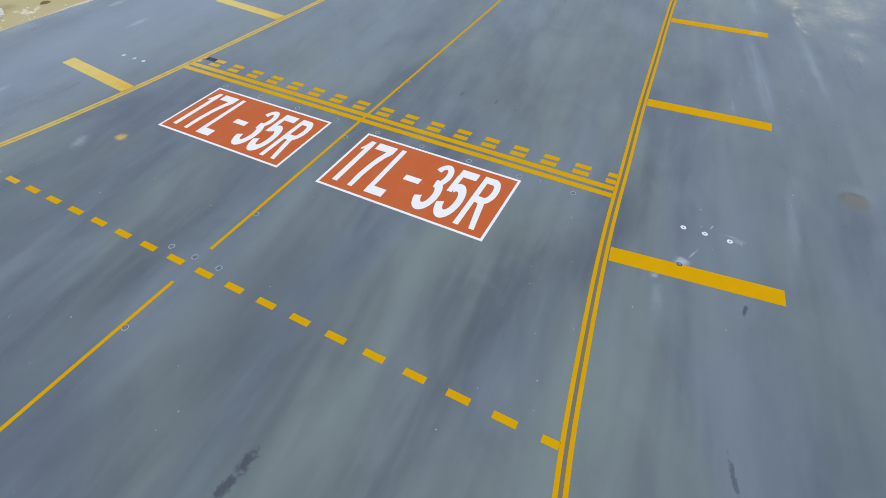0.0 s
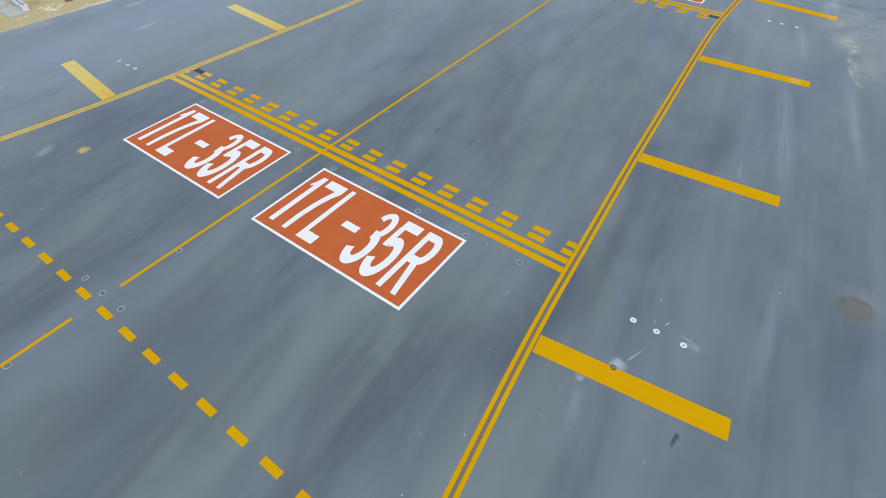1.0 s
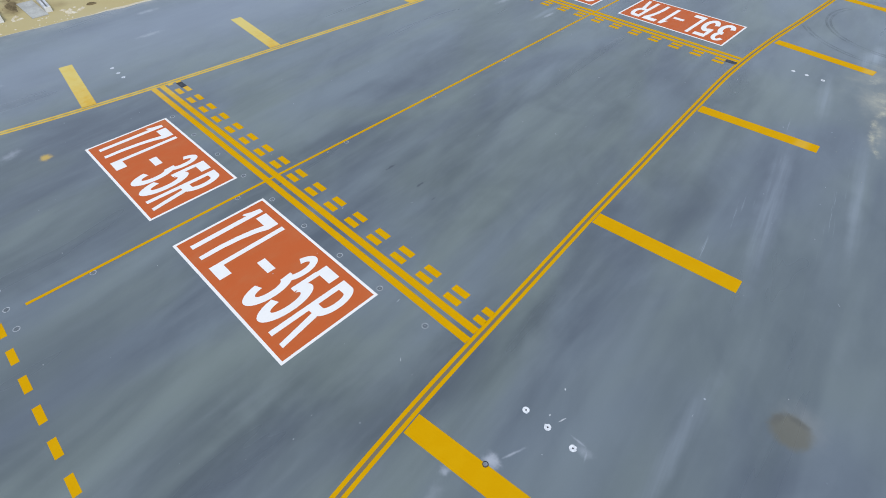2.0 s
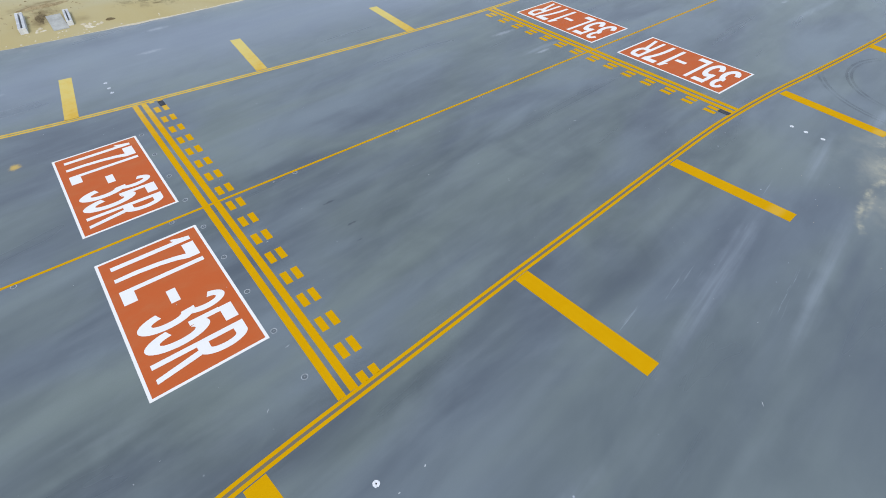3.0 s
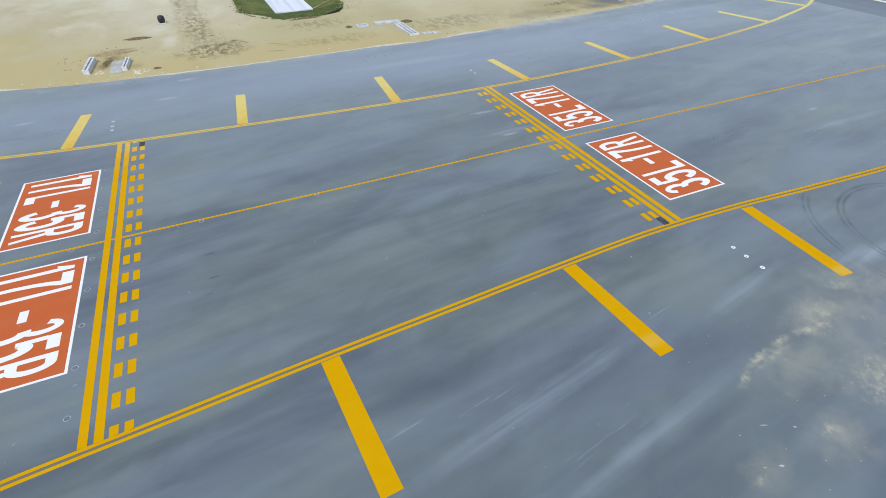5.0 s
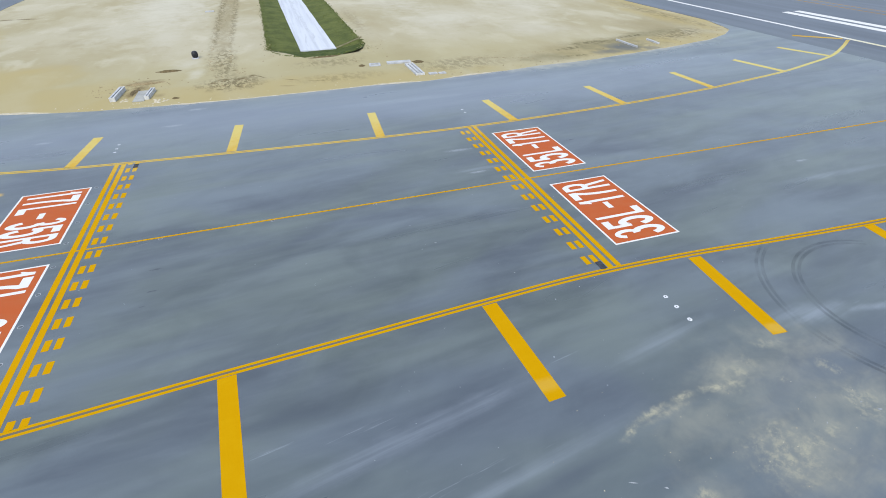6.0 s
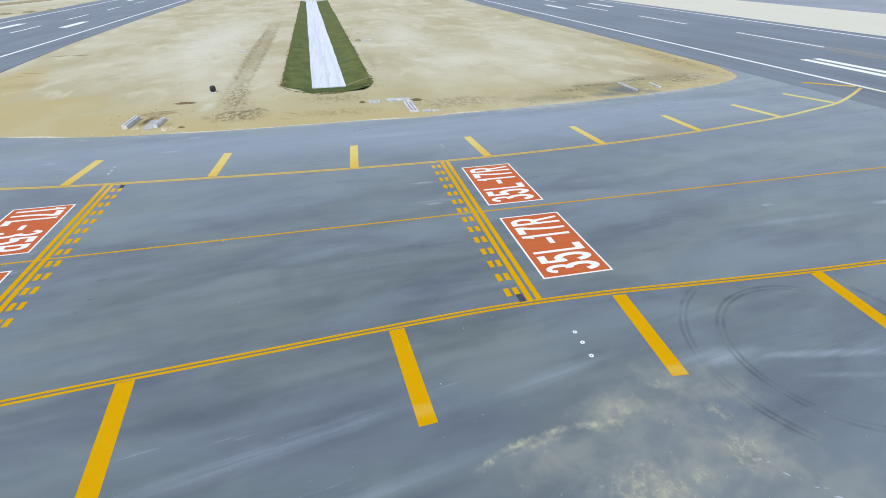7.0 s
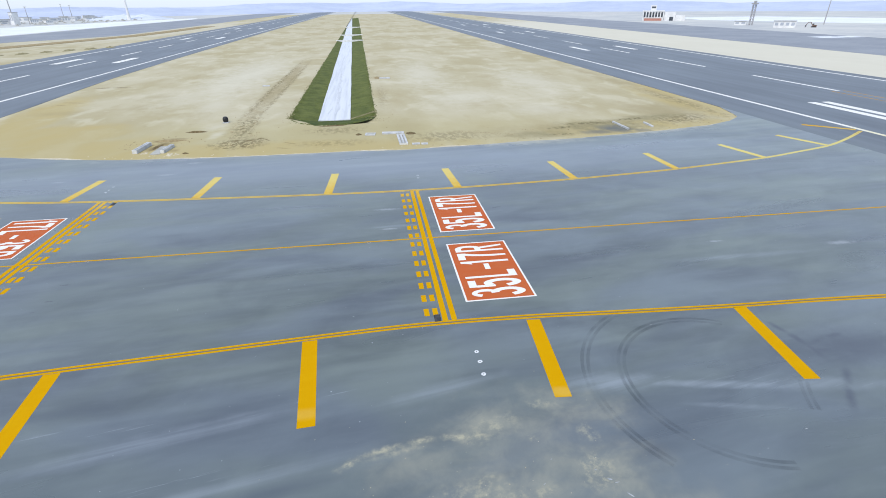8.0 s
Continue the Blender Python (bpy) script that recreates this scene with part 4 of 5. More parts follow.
    # floor slabs, dished towards the middle
    for i, (x0, x1) in enumerate(zip(xs, xs[1:])):
        if i % 2:
            continue
        x1 = xs[min(i + 2, len(xs) - 1)]
        bm = bmesh.new()
        rows = []
        for x in (x0 - 0.02, x1 + 0.02):
            lines = ditch_lines(x)
            lo, hi = lines[1] - 0.05 + 0.14 * noise.noise((x * 0.3, 1.0, 0.0)), lines[2] + 0.05 + 0.14 * noise.noise((x * 0.3, 8.0, 0.0))
            rows.append([bm.verts.new((x, lo + (hi - lo) * t, -DITCH_DEEP + 0.16 - 0.1 * (1 - abs(2 * t - 1)))) for t in (0, 0.3, 0.5, 0.7, 1)])
        for k in range(4):
            bm.faces.new((rows[0][k], rows[1][k], rows[1][k + 1], rows[0][k + 1]))
        low = bmesh.ops.extrude_face_region(bm, geom=bm.faces[:])
        for v in low["geom"]:
            if isinstance(v, bmesh.types.BMVert):
                v.co.z -= 0.2
        bmesh.ops.recalc_face_normals(bm, faces=bm.faces[:])
        part("floor_slab", bm, DRAIN_FLOOR, ob)
    # grey silt washed along the middle of the floor
    for k, (x0, x1, off, w) in enumerate(((-62.0, -96.0, 0.2, 0.8), (-84.0, -140.0, -0.2, 0.7), (-60.0, -72.0, -1.2, 0.3))):
        a, b = [], []
        for i in range(31):
            x = x0 + (x1 - x0) * i / 30
            lines = ditch_lines(x)
            y = (lines[1] + lines[2]) / 2 + off + 0.7 * noise.noise((x * 0.12, k * 5.0, 0.0))
            q = w * (0.3 + abs(noise.noise((x * 0.4, k * 3.0, 2.0)))) * math.sin(math.pi * (i + 0.4) / 31)
            a.append((x, y - q))
            b.append((x, y + q))
        part("silt_streak", ribbon(a, b, -DITCH_DEEP + 0.02, -DITCH_DEEP + 0.125), SILT, ob, "grey silt streak")
    # low walls across the drain far off
    for x, w in ((-285.0, 2.0), (-346.0, 3.0), (-480.0, 4.0)):
        a, b, c, d = ditch_lines(x)
        part("cross_wall", box(x - w, x, a - 1.0, d + 1.0, -0.8, 0.25, 0.08), CONCRETE, ob, "grey concrete culvert wall")


build_drain()


def scatter_stuff(name, label, material, seed, spots, size, flat=0.6):
    """Many small uneven lumps in one mesh."""
    rng = random.Random(seed)
    verts, faces = [], []
    for x, y, z in spots:
        r = rng.uniform(*size)
        base = len(verts)
        for k in range(5):
            t = k * math.tau / 5 + rng.uniform(-0.4, 0.4)
            q = r * rng.uniform(0.7, 1.2)
            verts.append((x + q * math.cos(t), y + q * math.sin(t), z - 0.02))
        verts.append((x + rng.uniform(-0.2, 0.2) * r, y + rng.uniform(-0.2, 0.2) * r, z + r * flat * rng.uniform(0.6, 1.2)))
        faces += [(base + k, base + (k + 1) % 5, base + 5) for k in range(5)]
    data = bpy.data.meshes.new(name)
    data.from_pydata(verts, [], faces)
    data.materials.append(material)
    tagged(new(name, data), label, name.replace("_", " "), kind="stuff")


rng = random.Random(11)
tufts = []
for k in range(1000):
    x = DITCH_X - 110 * rng.random() ** 1.5
    a, b, c, d = ditch_lines(x)
    if rng.random() < 0.55:
        tufts.append((x, (a if rng.random() < 0.5 else d) + rng.gauss(0, 0.35), -0.03))
    else:
        t = rng.random()
        y = a + (b - a) * t if rng.random() < 0.5 else d + (c - d) * t
        tufts.append((x, y, bank_z(0, 0, 0, t)))
for k in range(160):
    t = rng.random()
    tufts.append((DITCH_X + (DITCH_END - DITCH_X) * math.sin(math.pi * t) ** 0.55 + rng.gauss(0, 0.25), 15.2 + 15.4 * t, -0.03))
scatter_stuff("grass_tufts", "small tufts of grass along the drain", GRASS, 12, tufts, (0.07, 0.22), 0.4)


dry = []
for k in range(260):
    x = -rng.uniform(50, 190) if k > 90 else rng.uniform(DITCH_X - 6, DITCH_X + 5)
    if x > DITCH_X:
        dry.append((x, rng.choice((15.0, 30.5)) + (x - DITCH_X) * rng.uniform(-0.1, 0.5) + rng.gauss(0, 0.4), -0.05))
    else:
        a, b, c, d = ditch_lines(x)
        dry.append((x, rng.choice((a - 0.3, d + 0.3)) + rng.gauss(0, 0.3), -0.06))
scatter_stuff("dry_grass", "dry brown grass fringe along the drain", BUSH, 13, dry, (0.06, 0.2), 0.5)


# cast drain channels lying by the pavement ---------------------------------
def channel(name, label, slots, at):
    ob = thing(name, label, "drain channel", "drain channels", at)
    walls = {1: ((-0.5, -0.12), (0.12, 0.5)), 2: ((-0.62, -0.34), (-0.14, 0.14), (0.34, 0.62))}[slots]
    for y0, y1 in walls:
        part("wall", box(-3.1, 3.1, y0, y1, -0.1, 0.62, 0.03), PALE_CONCRETE, ob)
    for x0, x1 in ((-3.25, -3.1), (3.1, 3.25)):
        part("end_wall", box(x0, x1, walls[0][0], walls[-1][1], -0.1, 0.62, 0.02), CONCRETE, ob)
    # floor greyer than the walls, so the slot's shade is in its colour
    part("floor", box(-3.1, 3.1, walls[0][1], walls[-1][0], -0.1, 0.14), GREY_CONCRETE, ob, "grey channel floor with painted slot shade")


channel("drain_channel", "pale concrete drain channel block with one slot lying on sand", 1, pose(-38.1, -4.0, -0.05, 0, 0, -3.5) @ Matrix.Diagonal((0.76, 0.66, 0.85, 1)))
channel("drain_channel", "pale concrete drain channel block with one slot beside a pit", 1, pose(-37.15, -0.12, -0.05, 0, 0, -4) @ Matrix.Diagonal((0.58, 0.52, 0.72, 1)))
channel("drain_channel", "white concrete drain channel with two slots lying on sand", 2, pose(-37.15, 34.7, -0.05, 0, 0, 1) @ Matrix.Diagonal((0.95, 1.05, 0.4, 1)))


def beam(label, at, length, wide, tall):
    ob = new("concrete_beam", mesh_of("concrete_beam", box(-length / 2, length / 2, -wide / 2, wide / 2, -0.05, tall, 0.04), PALE_CONCRETE))
    ob.matrix_basis = at
    tagged(ob, label, "beam", "concrete beams")


beam("white concrete beam lying on dark sand", pose(-40.45, 72.5, -0.05, 0, 0, 0.5), 5.8, 0.34, 0.25)
beam("white concrete beam lying on sand", pose(-40.1, 77.4, -0.05, 0, 0, -3), 3.4, 0.36, 0.25)
beam("broad pale concrete slab half buried in sand", pose(-41.8, 33.5, -0.05, 0, 0, 86), 3.6, 1.1, 0.22)


def pit_cover(label, at, wide, deep):
    ob = thing("pit_cover", label, "manhole", "pit covers", at)
    bm = bmesh.new()
    w, d, r = wide / 2, deep / 2, 0.28
    for x0, x1, y0, y1 in ((-w, w, -d, -d + r), (-w, w, d - r, d), (-w, -w + r, -d + r, d - r), (w - r, w, -d + r, d - r)):
        slab(bm, x0, x1, y0, y1, -0.1, 0.12)
    part("rim", bm, PALE_CONCRETE, ob, "pale concrete rim")
    # darker grey infill stands for the shade inside the open hole
    part("hole", box(-w + r, w - r, -d + r, d - r, -0.1, 0.06), GREY_CONCRETE, ob, "dark hole")


beam("pale concrete slab lying on sand", pose(-102.0, 3.3, -0.05), 1.0, 1.9, 0.2)
beam("pale concrete slab beside a heap of earth", pose(-111.0, 34.8, -0.05), 1.2, 3.0, 0.3)
pit_cover("pale square concrete pit rim with dark hole", pose(-41.75, 29.8, -0.05, 0, 0, -7), 1.6, 1.65)
pit_cover("small pale concrete pit rim in sand", pose(-34.2, 36.6, -0.05), 0.8, 1.2)
pit_cover("small pale concrete pit rim in sand", pose(-34.0, 37.9, -0.05), 0.8, 1.0)


# dug pit between two channels
def earth_patch(name, label, x, y, rx, ry, high, seed, material=None):
    bm = bmesh.new()
    rings = []
    for i in range(7):
        u = i / 6
        ring = []
        for k in range(22):
            t = k * math.tau / 22
            edge = 1 + 0.28 * noise.noise((math.cos(t) * 1.3 + seed, math.sin(t) * 1.3, seed * 2.0))
            px, py = x + rx * u * edge * math.cos(t), y + ry * u * edge * math.sin(t)
            z = -0.1 + high * (1 - u ** 2) * (0.75 + 0.7 * noise.noise((px * 0.9, py * 0.9, seed * 1.0)))
            ring.append(bm.verts.new((px, py, z if u < 1 else -0.12)))
        rings.append(ring)
    for r, q in zip(rings[1:], rings[2:]):
        for k in range(22):
            bm.faces.new((r[k], q[k], q[(k + 1) % 22], r[(k + 1) % 22]))
    bm.faces.new(rings[1])
    bmesh.ops.recalc_face_normals(bm, faces=bm.faces[:])
    tagged(new(name, mesh_of(name, bm, material or EARTH)), label, "earth heap", "earth heaps")


earth_patch("earth_heap", "low brown heap of dug earth between drain channels", -39.6, -2.3, 2.6, 0.8, 0.12, 3, EARTH_AND_SHADE)
earth_patch("earth_heap", "low brown heap of dug earth behind the channels", -43.0, -1.6, 0.7, 2.6, 0.3, 5)
earth_patch("earth_heap", "rusty brown heap of earth beside the drain", -112.6, 32.6, 2.4, 0.9, 0.3, 19)
# this mound replaces a hollow; its dark colour is the hollow's shade
earth_patch("earth_heap", "low dark crescent mound standing in for a shaded hollow", -48.8, 0.7, 0.75, 1.95, 0.34, 8, EARTH_AND_SHADE)
# dark earth that also carries the end wall's shade in its colour
earth_patch("earth_heap", "low dark brown earth and painted shade at the grassy drain end", -49.5, 23.6, 0.55, 1.9, 0.26, 27, EARTH_AND_SHADE)
earth_patch("earth_heap", "small dark heap of earth beside a pit rim", -42.0, 27.9, 0.7, 0.6, 0.3, 9, EARTH_AND_SHADE)
earth_patch("earth_heap", "small dark heap of earth behind a slab", -41.4, 36.4, 1.0, 0.9, 0.3, 14, EARTH_AND_SHADE)
earth_patch("earth_heap", "small dark heap of earth by the pavement edge", -34.6, 3.2, 0.32, 0.55, 0.22, 15, EARTH_AND_SHADE)
ob = new("pit_slab", mesh_of("pit_slab", box(-39.4, -34.7, -1.85, -0.5, -0.3, 0.02, 0.03), GREY_CONCRETE))
tagged(ob, "grey concrete slab in the dug pit", "slab")

riser = thing("drum", "black rounded drum standing on a pale concrete base", "drum", "", pose(-56.0, 3.8, -0.05) @ Matrix.Diagonal((0.82, 0.82, 0.85, 1)))
part("base", box(-0.55, 0.9, -0.6, 0.6, -0.05, 0.1, 0.03), PALE_CONCRETE, riser, "pale concrete base")
shell = part("shell", tube([(0, 0, z) for z in (0.1, 0.26, 0.58, 0.92, 1.14, 1.24)], [0.4, 0.53, 0.6, 0.57, 0.46, 0.3], 20), BLACK, riser)
part("cap", disc(0.2, 1.22, 1.27, 0.0, 16), BLACK, shell)

# clods, stones and litter on the sand
rng = random.Random(21)
clods = []
for k in range(360):
    kind = rng.random()
    if kind < 0.15:
        clods.append((-35.5 - abs(rng.gauss(0, 7)), 9.6 + rng.gauss(0, 2.6), -0.05))
    elif kind < 0.4:
        clods.append((-38 - abs(rng.gauss(0, 4)), rng.uniform(-8, 2), -0.05))
    elif kind < 0.75:
        y = rng.uniform(38, 96)
        clods.append((-paved(y) - 0.6 - abs(rng.gauss(0, 3.2)), y, -0.05))
    elif kind < 0.9:
        clods.append((rng.uniform(-150, -50), 7.3 + rng.gauss(0, 1.6), -0.05))
    else:
        clods.append((-44 - abs(rng.gauss(0, 6)), rng.uniform(14, 36), -0.05))
clods = [c for c in clods if not (c[0] < DITCH_END - 0.5 and 14.5 < c[1] < 31)]
scatter_stuff("earth_clods", "brown clods of earth strewn on the sand", EARTH, 22, clods, (0.05, 0.2), 0.45)
stones = []
for k in range(70):
    y = rng.uniform(-8, 42) if rng.random() < 0.6 else rng.gauss(-1, 3)
    stones.append((-paved(y) - 0.3 - abs(rng.gauss(0, 1.4)), y, -0.05))
scatter_stuff("pale_stones", "pale broken stones along the pavement edge", EDGE_DUST, 23, stones, (0.05, 0.16), 0.5)

# brown bank of earth along the far taxiway, and a row of dark mounds standing in for oval hollows
bank = ((-200, -166), (-267, -157.5), (-316, -146), (-377, -132), (-430, -127), (-560, -124))
ob = new("earth_bank", mesh_of("earth_bank", ribbon([(x, y - 14) for x, y in bank], [(x, y) for x, y in bank], -0.2, 0.12), TRACK_EARTH))
tagged(ob, "low brown bank of earth beside the far taxiway", "earth bank")
for k in range(7):
    earth_patch("earth_heap", "low dark mound on the sand strip in place of an oval hollow", -214 - 8.5 * k, -139 + 6.0 * k, 5.0, 2.2, 0.8, 40 + k, BUSH)


# cleat tracks of heavy machines in the soft earth
def cleat_tracks():
    rng = random.Random(41)
    verts, faces = [], []
    runs = (((-120, 5.4), (-62, 6.0), (-50, 6.2), (-42, 7.2), (-36.5, 9.0)), ((-120, 8.4), (-61, 8.8), (-50, 9.4), (-43, 10.6), (-36.0, 12.6)),
            ((-56, 7.4), (-46, 8.0), (-39, 10.2)), ((-50, 10.6), (-42, 11.6), (-36, 14.6)), ((-41, 6.0), (-39.5, 9.0), (-36.5, 13.0)),
            ((-41.5, 44.0), (-38.0, 52.0), (-36.5, 60.0)), ((-44.0, 47.0), (-40.5, 56.0), (-39.5, 66.0)))
    for run in runs:
        for (ax, ay), (bx, by) in zip(run, run[1:]):
            long = math.hypot(bx - ax, by - ay)
            ux, uy = (bx - ax) / long, (by - ay) / long
            s = 0.0
            while s < long:
                s += rng.uniform(0.25, 0.55)
                x, y = ax + ux * s, ay + uy * s
                keep = noise.noise((x * 0.35, y * 0.35, 3.0)) + 0.25 * noise.noise((x * 1.3, y * 1.3, 8.0))
                if keep < 0.42 - (0.30 if x > -60 else 0.0):
                    continue
                o = rng.gauss(0, 0.18)
                x, y = x - uy * o, y + ux * o
                half, wide, high = rng.uniform(0.12, 0.42), rng.uniform(0.06, 0.16), rng.uniform(0.02, 0.06)
                turn = math.atan2(uy, ux) + (math.pi / 2 if rng.random() < 0.45 else 0.0) + rng.gauss(0, 0.35)
                c, q = math.cos(turn), math.sin(turn)
                base = len(verts)
                for lx, ly, z in ((-half, 0, -0.07), (-half * 0.3, -wide, -0.07), (half * 0.5, -wide * 0.9, -0.07), (half, 0.1 * wide, -0.07),
                                  (half * 0.3, wide, -0.07), (-half * 0.5, wide * 0.8, -0.07), (-half * 0.4, 0, -0.05 + high), (half * 0.4, 0, -0.05 + high * 0.8)):
                    verts.append((x + lx * c - ly * q, y + lx * q + ly * c, z))
                for f in ((0, 1, 6), (1, 2, 7, 6), (2, 3, 7), (3, 4, 7), (4, 5, 6, 7), (5, 0, 6)):
                    faces.append(tuple(base + i for i in f))
    data = bpy.data.meshes.new("track_clods")
    data.from_pydata(verts, [], faces)
    data.materials.append(TRACK_EARTH)
    tagged(new("track_clods", data), "churned brown clods along machine tracks in sand", "earth clods", kind="stuff")


cleat_tracks()

rubble = [(rng.gauss(-34.0, 0.35), rng.uniform(0.4, 2.6), -0.05) for k in range(16)] + [(rng.gauss(-35.6, 0.5), rng.uniform(-3.2, -2.4), -0.05) for k in range(8)]
scatter_stuff("rubble", "pale broken concrete rubble beside the drain channels", EDGE_DUST, 27, rubble, (0.12, 0.34), 0.45)

# litter of pale chips on the asphalt
chips = [(rng.gauss(26.5, 2.2), rng.gauss(34, 5), 0.012) for k in range(70)]
scatter_stuff("mud_chips", "small pale crumbs of dried mud on the asphalt", EDGE_DUST, 25, chips, (0.015, 0.045), 0.3)
chips = []
for k in range(170):
    chips.append((rng.uniform(-30, 32), rng.uniform(-22, 70), 0.012))
scatter_stuff("chips", "tiny pale chips scattered on the asphalt", RING, 24, chips, (0.015, 0.05), 0.3)


def scuff_marks():
    """Short pale scratches scraped into the asphalt, all in one mesh."""
    rng = random.Random(51)
    verts, faces = [], []
    marks = [(rng.uniform(-29, 31), rng.uniform(-24, 70), rng.uniform(0.02, 0.13), rng.uniform(0.008, 0.02), rng.gauss(8, 28)) for k in range(130)]
    marks += [(x + rng.gauss(0, 0.12), y + rng.gauss(0, 0.12), rng.uniform(0.06, 0.2), rng.uniform(0.02, 0.05), rng.uniform(-60, 10))
              for x, y in ((26.6, 39.2), (27.1, 39.5), (27.4, 39.7), (27.9, 40.0), (28.3, 40.3), (28.7, 40.7), (29.0, 41.0), (29.2, 41.3), (28.3, 25.6), (28.1, 25.2), (27.2, 27.6), (26.6, 26.4))]
    marks += [(20.75, 0.06, 0.2, 0.03, -20), (20.3, -0.1, 0.05, 0.03, 0), (20.1, 1.2, 0.06, 0.03, 30)]
    for x, y, half, wide, turn in marks:
        c, q = math.cos(radians(turn)), math.sin(radians(turn))
        base = len(verts)
        for lx, ly in ((0, -half), (wide, -half * 0.2), (wide * 0.7, half * 0.6), (0, half), (-wide, half * 0.3), (-wide * 0.6, -half * 0.5)):
            verts.append((x + lx * c - ly * q, y + lx * q + ly * c, 0.0025))
        faces.append(tuple(range(base, base + 6)))
    data = bpy.data.meshes.new("scuff_marks")
    data.from_pydata(verts, [], faces)
    data.materials.append(RING)
    tagged(new("scuff_marks", data), "short pale scratches scraped into the asphalt", "scuff marks", kind="stuff")


scuff_marks()


# distance ------------------------------------------------------------------
def flat_patch(name, label, material, points, z):
    bm = bmesh.new()
    bm.faces.new([bm.verts.new((x, y, z)) for x, y in points])
    low = bmesh.ops.extrude_face_region(bm, geom=bm.faces[:])
    for v in low["geom"]:
        if isinstance(v, bmesh.types.BMVert):
            v.co.z -= 0.2
    bmesh.ops.recalc_face_normals(bm, faces=bm.faces[:])
    tagged(new(name, mesh_of(name, bm, material)), label, "salt flat", kind="structure")


flat_patch("salt_flat_1", "white salt flat beyond the airfield", SALT, ((-300, -245), (-430, -245), (-640, -245), (-900, -245), (-1000, -262), (-800, -322), (-640, -352), (-300, -380)), -0.01)
flat_patch("salt_flat_2", "white salt flat beyond the airfield", SALT, ((-300, 540), (-430, 455), (-540, 410), (-640, 430), (-640, 560), (-330, 700)), -0.01)


def hills():
    """A ring of low ridges round the far end of the runways."""
    bm = bmesh.new()
    rows = []
    for i in range(161):
        a = 95 + 170 * i / 160
        near = 1250 + 380 * math.exp(-((a - 178) / 14) ** 2)
        h = 16.5 + 5 * noise.noise((a * 0.13, 0, 0)) + 2.5 * noise.noise((a * 0.6, 5, 0)) + 1.2 * noise.noise((a * 2.1, 3, 0))
        for c, w, up in ((184, 8, 9), (174, 6, 8), (168, 3, -3), (152, 7, 5), (207, 6, 3)):
            h += up * math.exp(-((a - c) / w) ** 2)
        c, s = math.cos(radians(a)), math.sin(radians(a))
        rows.append([bm.verts.new((r * c, r * s, z)) for r, z in ((near, -1.0), (near + 130, h * 0.35), (near + 300, h), (near + 800, -1.0))])
    for r, q in zip(rows, rows[1:]):
        for k in range(3):
            bm.faces.new((r[k], q[k], q[k + 1], r[k + 1]))
    bmesh.ops.recalc_face_normals(bm, faces=bm.faces[:])
    tagged(new("backdrop", mesh_of("backdrop", bm, HAZED_HILL)), "low hills on the horizon with blue-grey haze painted in", "hills", kind="structure")


hills()


def station():
    ob = thing("fire_station", "white airfield building with red base and tall columns", "building", "", pose(-542, 352, 0, 0, 0, -28))
    wall = part("wall", box(-6, 6, -11, 11, -0.3, 9.5), FAR_WALL, ob)
    part("roof", box(-6.4, 6.4, -11.4, 11.4, 9.5, 10.2), FAR_WALL, ob)
    part("red_base", box(7.32, 7.7, -9, 9, -0.3, 2.4), BRICK_RED, ob, "red cladding")
    for k in range(8):
        part("column", box(6.5, 7.3, -10.5 + 3 * k - 0.45, -10.5 + 3 * k + 0.45, -0.3, 9.5), FAR_WALL, ob)
        if k < 7:
            part("window", box(6.0, 6.2, -10 + 3 * k + 0.1, -10 + 3 * k + 1.9, 3.6, 8.6), GLASS_DARK, wall)
    tower = part("tower", box(-4, 4, -3.5, 2.5, 10.2, 15.5), FAR_WALL, ob)
    part("tower_window", box(4.0, 4.15, -2.6, 1.6, 12.6, 14.3), GLASS_DARK, tower)
    wing = part("wing", box(-6, 6, 11.5, 23, -0.3, 8.6), FAR_WALL, ob)
    part("low_wing", box(-6, 6, 23.2, 33, -0.3, 5.2), FAR_WALL, ob)
    part("gate", box(6.0, 6.2, 17, 21, -0.3, 3.8), GLASS_DARK, wing)


station()


def far_house(label, at, wide, deep, tall, openings):
    ob = thing("far_house", label, "building", "far buildings", at)
    wall = part("wall", box(-deep / 2, deep / 2, -wide / 2, wide / 2, -0.3, tall), FAR_WALL, ob)
    part("roof", box(-deep / 2 - 0.4, deep / 2 + 0.4, -wide / 2 - 0.4, wide / 2 + 0.4, tall, tall + 0.4), GREY_CONCRETE, ob)
    for k in range(openings):
        y = -wide / 2 + (k + 0.5) * wide / openings
        part("window", box(deep / 2, deep / 2 + 0.1, y - wide / openings * 0.3, y + wide / openings * 0.3, tall * 0.35, tall * 0.8), HAZED_GLASS, wall)


far_house("small white building with dark windows", pose(-344, 353, 0, 0, 0, -40), 14.5, 6, 4.6, 4)
far_house("small grey hut at the foot of a mast", pose(-398, 355, 0, 0, 0, -40), 9, 5, 3.0, 2)
rng = random.Random(31)
for k in range(26):
    x, y = rng.uniform(-1020, -700), -330 - rng.uniform(60, 150)
    far_house("low pale town house far off", pose(x, y, 0, 0, 0, rng.uniform(0, 50)), rng.uniform(8, 24), rng.uniform(7, 12), rng.uniform(2.8, 6.5), rng.randint(1, 4))
scrub = [(rng.uniform(-1000, -680), -325 - rng.uniform(0, 120), 0.0) for k in range(110)]
scatter_stuff("scrub", "dry scrub on the far plain, greyed with painted haze", HAZED_SCRUB, 32, scrub, (1.0, 3.2), 0.8)


earth_patch("salt_heap", "broad white heap of salt far off on the plain", -967, -365, 66, 66, 8.5, 61, HAZED_HEAP)
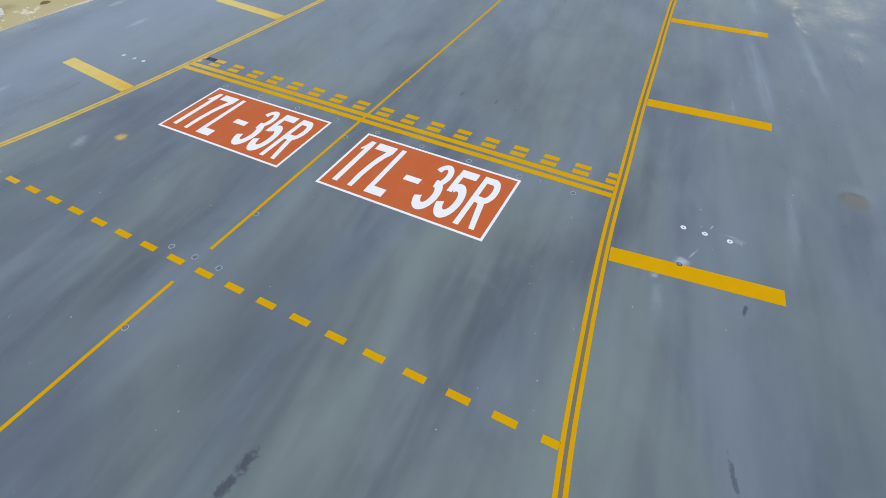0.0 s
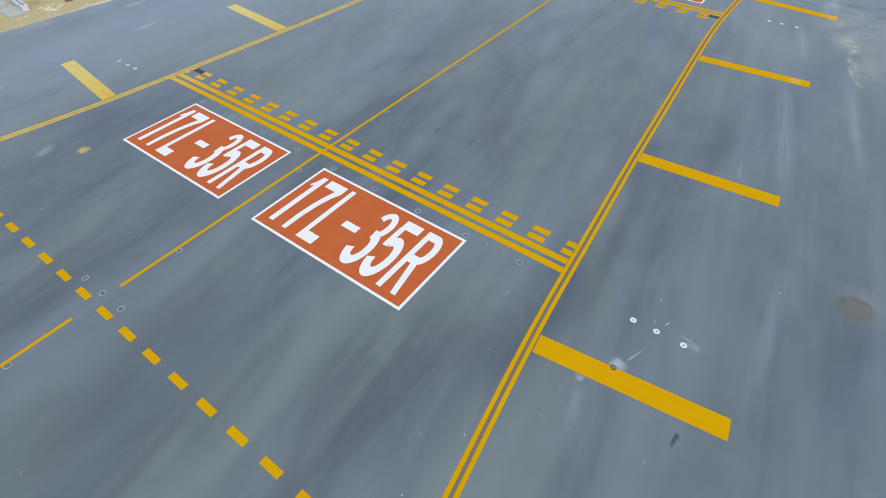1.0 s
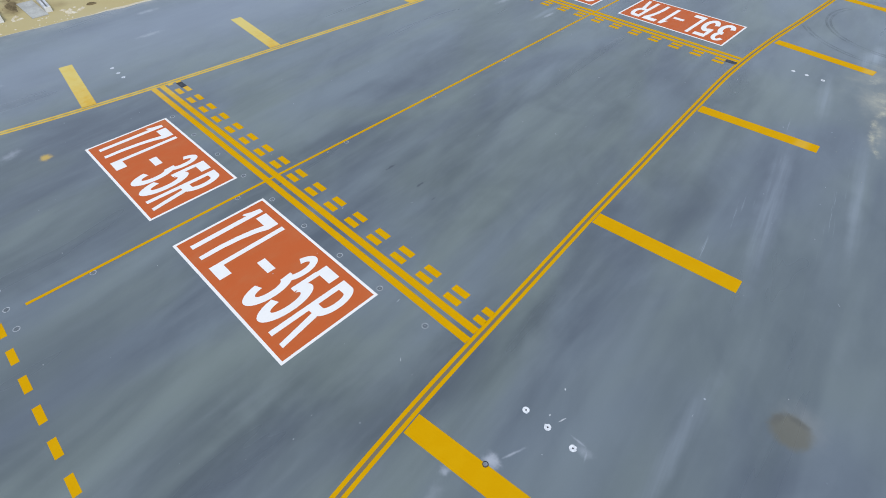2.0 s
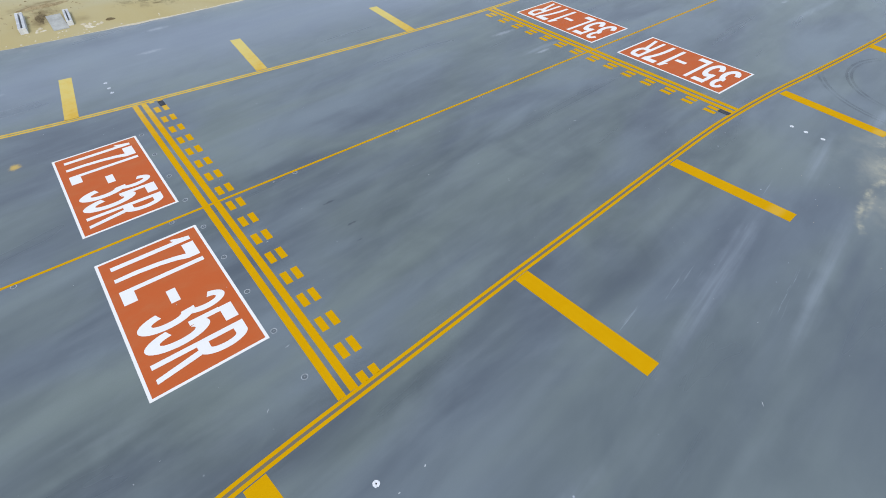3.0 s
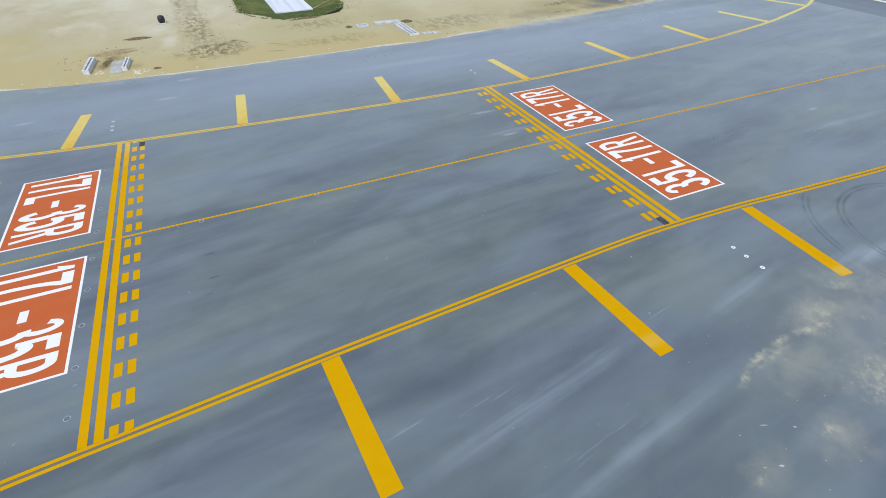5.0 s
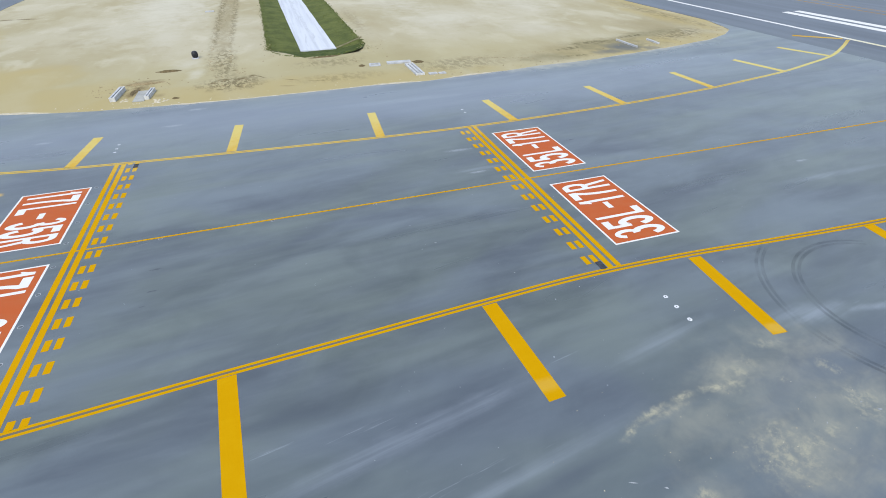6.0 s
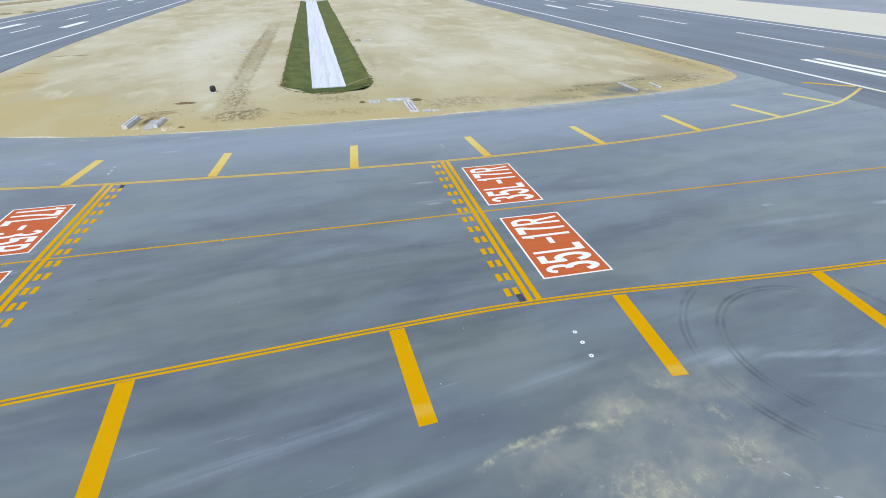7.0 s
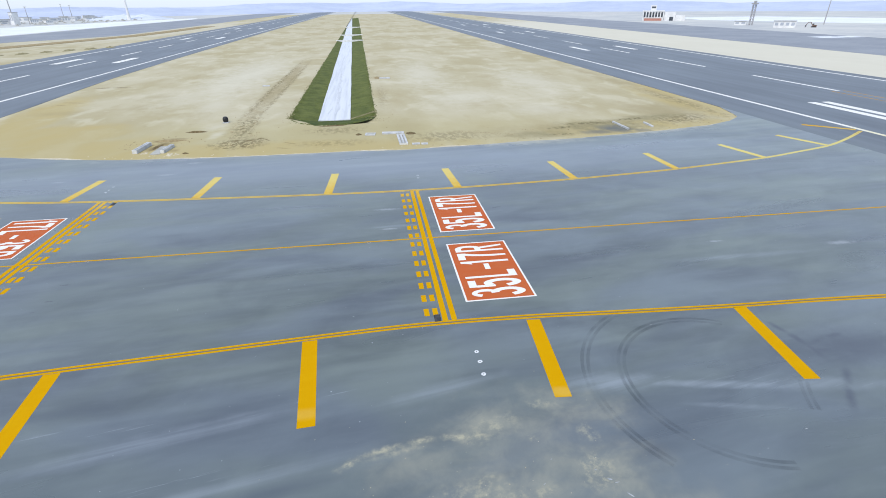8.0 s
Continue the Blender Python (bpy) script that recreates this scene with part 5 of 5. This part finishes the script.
tower = thing("far_tower", "slender white tower far off on the plain", "tower", "", pose(-920, -347, 0))
part("shaft", tube([(0, 0, z) for z in (-0.3, 5, 12, 24, 36)], [3.4, 2.2, 1.7, 1.5, 1.4], 12), FAR_WALL, tower)
part("cap", disc(2.2, 36.0, 37.2, 0.0, 12), FAR_WALL, tower)


def lattice_mast(at, tall, wide):
    ob = thing("lattice_mast", "grey steel lattice mast with a wide head", "mast", "masts", at)
    corner = lambda k, z: ((1 if k in (0, 3) else -1) * wide / 2, (1 if k < 2 else -1) * wide / 2, z)
    for k in range(4):
        part("leg", tube((corner(k, -0.3), corner(k, tall)), 0.22, 6), STEEL, ob)
    steps = 9
    for i in range(steps):
        z0, z1 = tall * i / steps, tall * (i + 1) / steps
        for k in range(4):
            part("brace", tube((corner(k, z0), corner((k + 1) % 4, z1)), 0.12, 5), STEEL, ob)
    head = part("head", box(-wide * 0.9, wide * 0.9, -wide * 1.1, wide * 1.1, tall, tall + 0.8), STEEL, ob)
    for y in (-wide, 0, wide):
        part("lamp_head", box(-0.4, 0.4, y - 0.4, y + 0.4, tall + 0.8, tall + 2.4), STEEL, head)


lattice_mast(pose(-394, 362, 0, 2, 0, 35), 16.5, 2.3)


def pole(label, at, tall, radius):
    ob = thing("pole", label, "pole", "poles", at)
    part("shaft", tube(((0, 0, -0.3), (0, 0, tall * 0.5), (0, 0, tall)), [radius, radius * 0.8, radius * 0.5], 8), STEEL, ob)
    part("head", box(-0.5, 0.5, -1.2, 1.2, tall, tall + 0.6), STEEL, ob)


pole("tall slightly leaning steel pole", pose(-383, 423, 0, -3, 0, 30), 21, 0.5)
pole("tall thin dark mast above the town", pose(-725, -407, 0), 46, 0.7)
pole("thin pole on the far plain", pose(-1058, -512, 0), 24, 0.6)
pole("thin pole on the far plain", pose(-1050, -494, 0), 22, 0.6)
pole("thin pole on the far plain", pose(-740, -398, 0), 20, 0.5)
far_house("small pale tower house beside a mast", pose(-722, -404, 0, 0, 0, -30), 7, 7, 14, 2)


def excavator(at):
    ob = thing("excavator", "dark brown excavator with raised arm, far off", "excavator", "", at)
    for y in (-1.2, 1.2):
        part("track", box(-2.0, 2.0, y - 0.35, y + 0.35, 0.0, 0.9, 0.2), BLACK, ob)
    body = part("body", box(-2.2, 1.2, -1.3, 1.3, 0.9, 2.2, 0.15), DARK_STEEL, ob)
    part("cab", box(0.2, 1.4, -1.3, -0.1, 2.2, 3.4, 0.1), GLASS_DARK, body)
    part("boom", tube(((1.0, 0.4, 1.8), (3.2, 0.4, 4.6), (5.4, 0.4, 4.4)), 0.35, 6), DARK_STEEL, ob)
    arm = part("arm", tube(((5.4, 0.4, 4.4), (6.8, 0.4, 1.6)), 0.28, 6), DARK_STEEL, ob)
    part("bucket", box(6.3, 7.3, -0.2, 1.0, 0.5, 1.6, 0.1), BLACK, arm)


excavator(pose(-341, 376, -0.05, 0, 0, 215) @ Matrix.Diagonal((0.8, 0.8, 0.8, 1)))
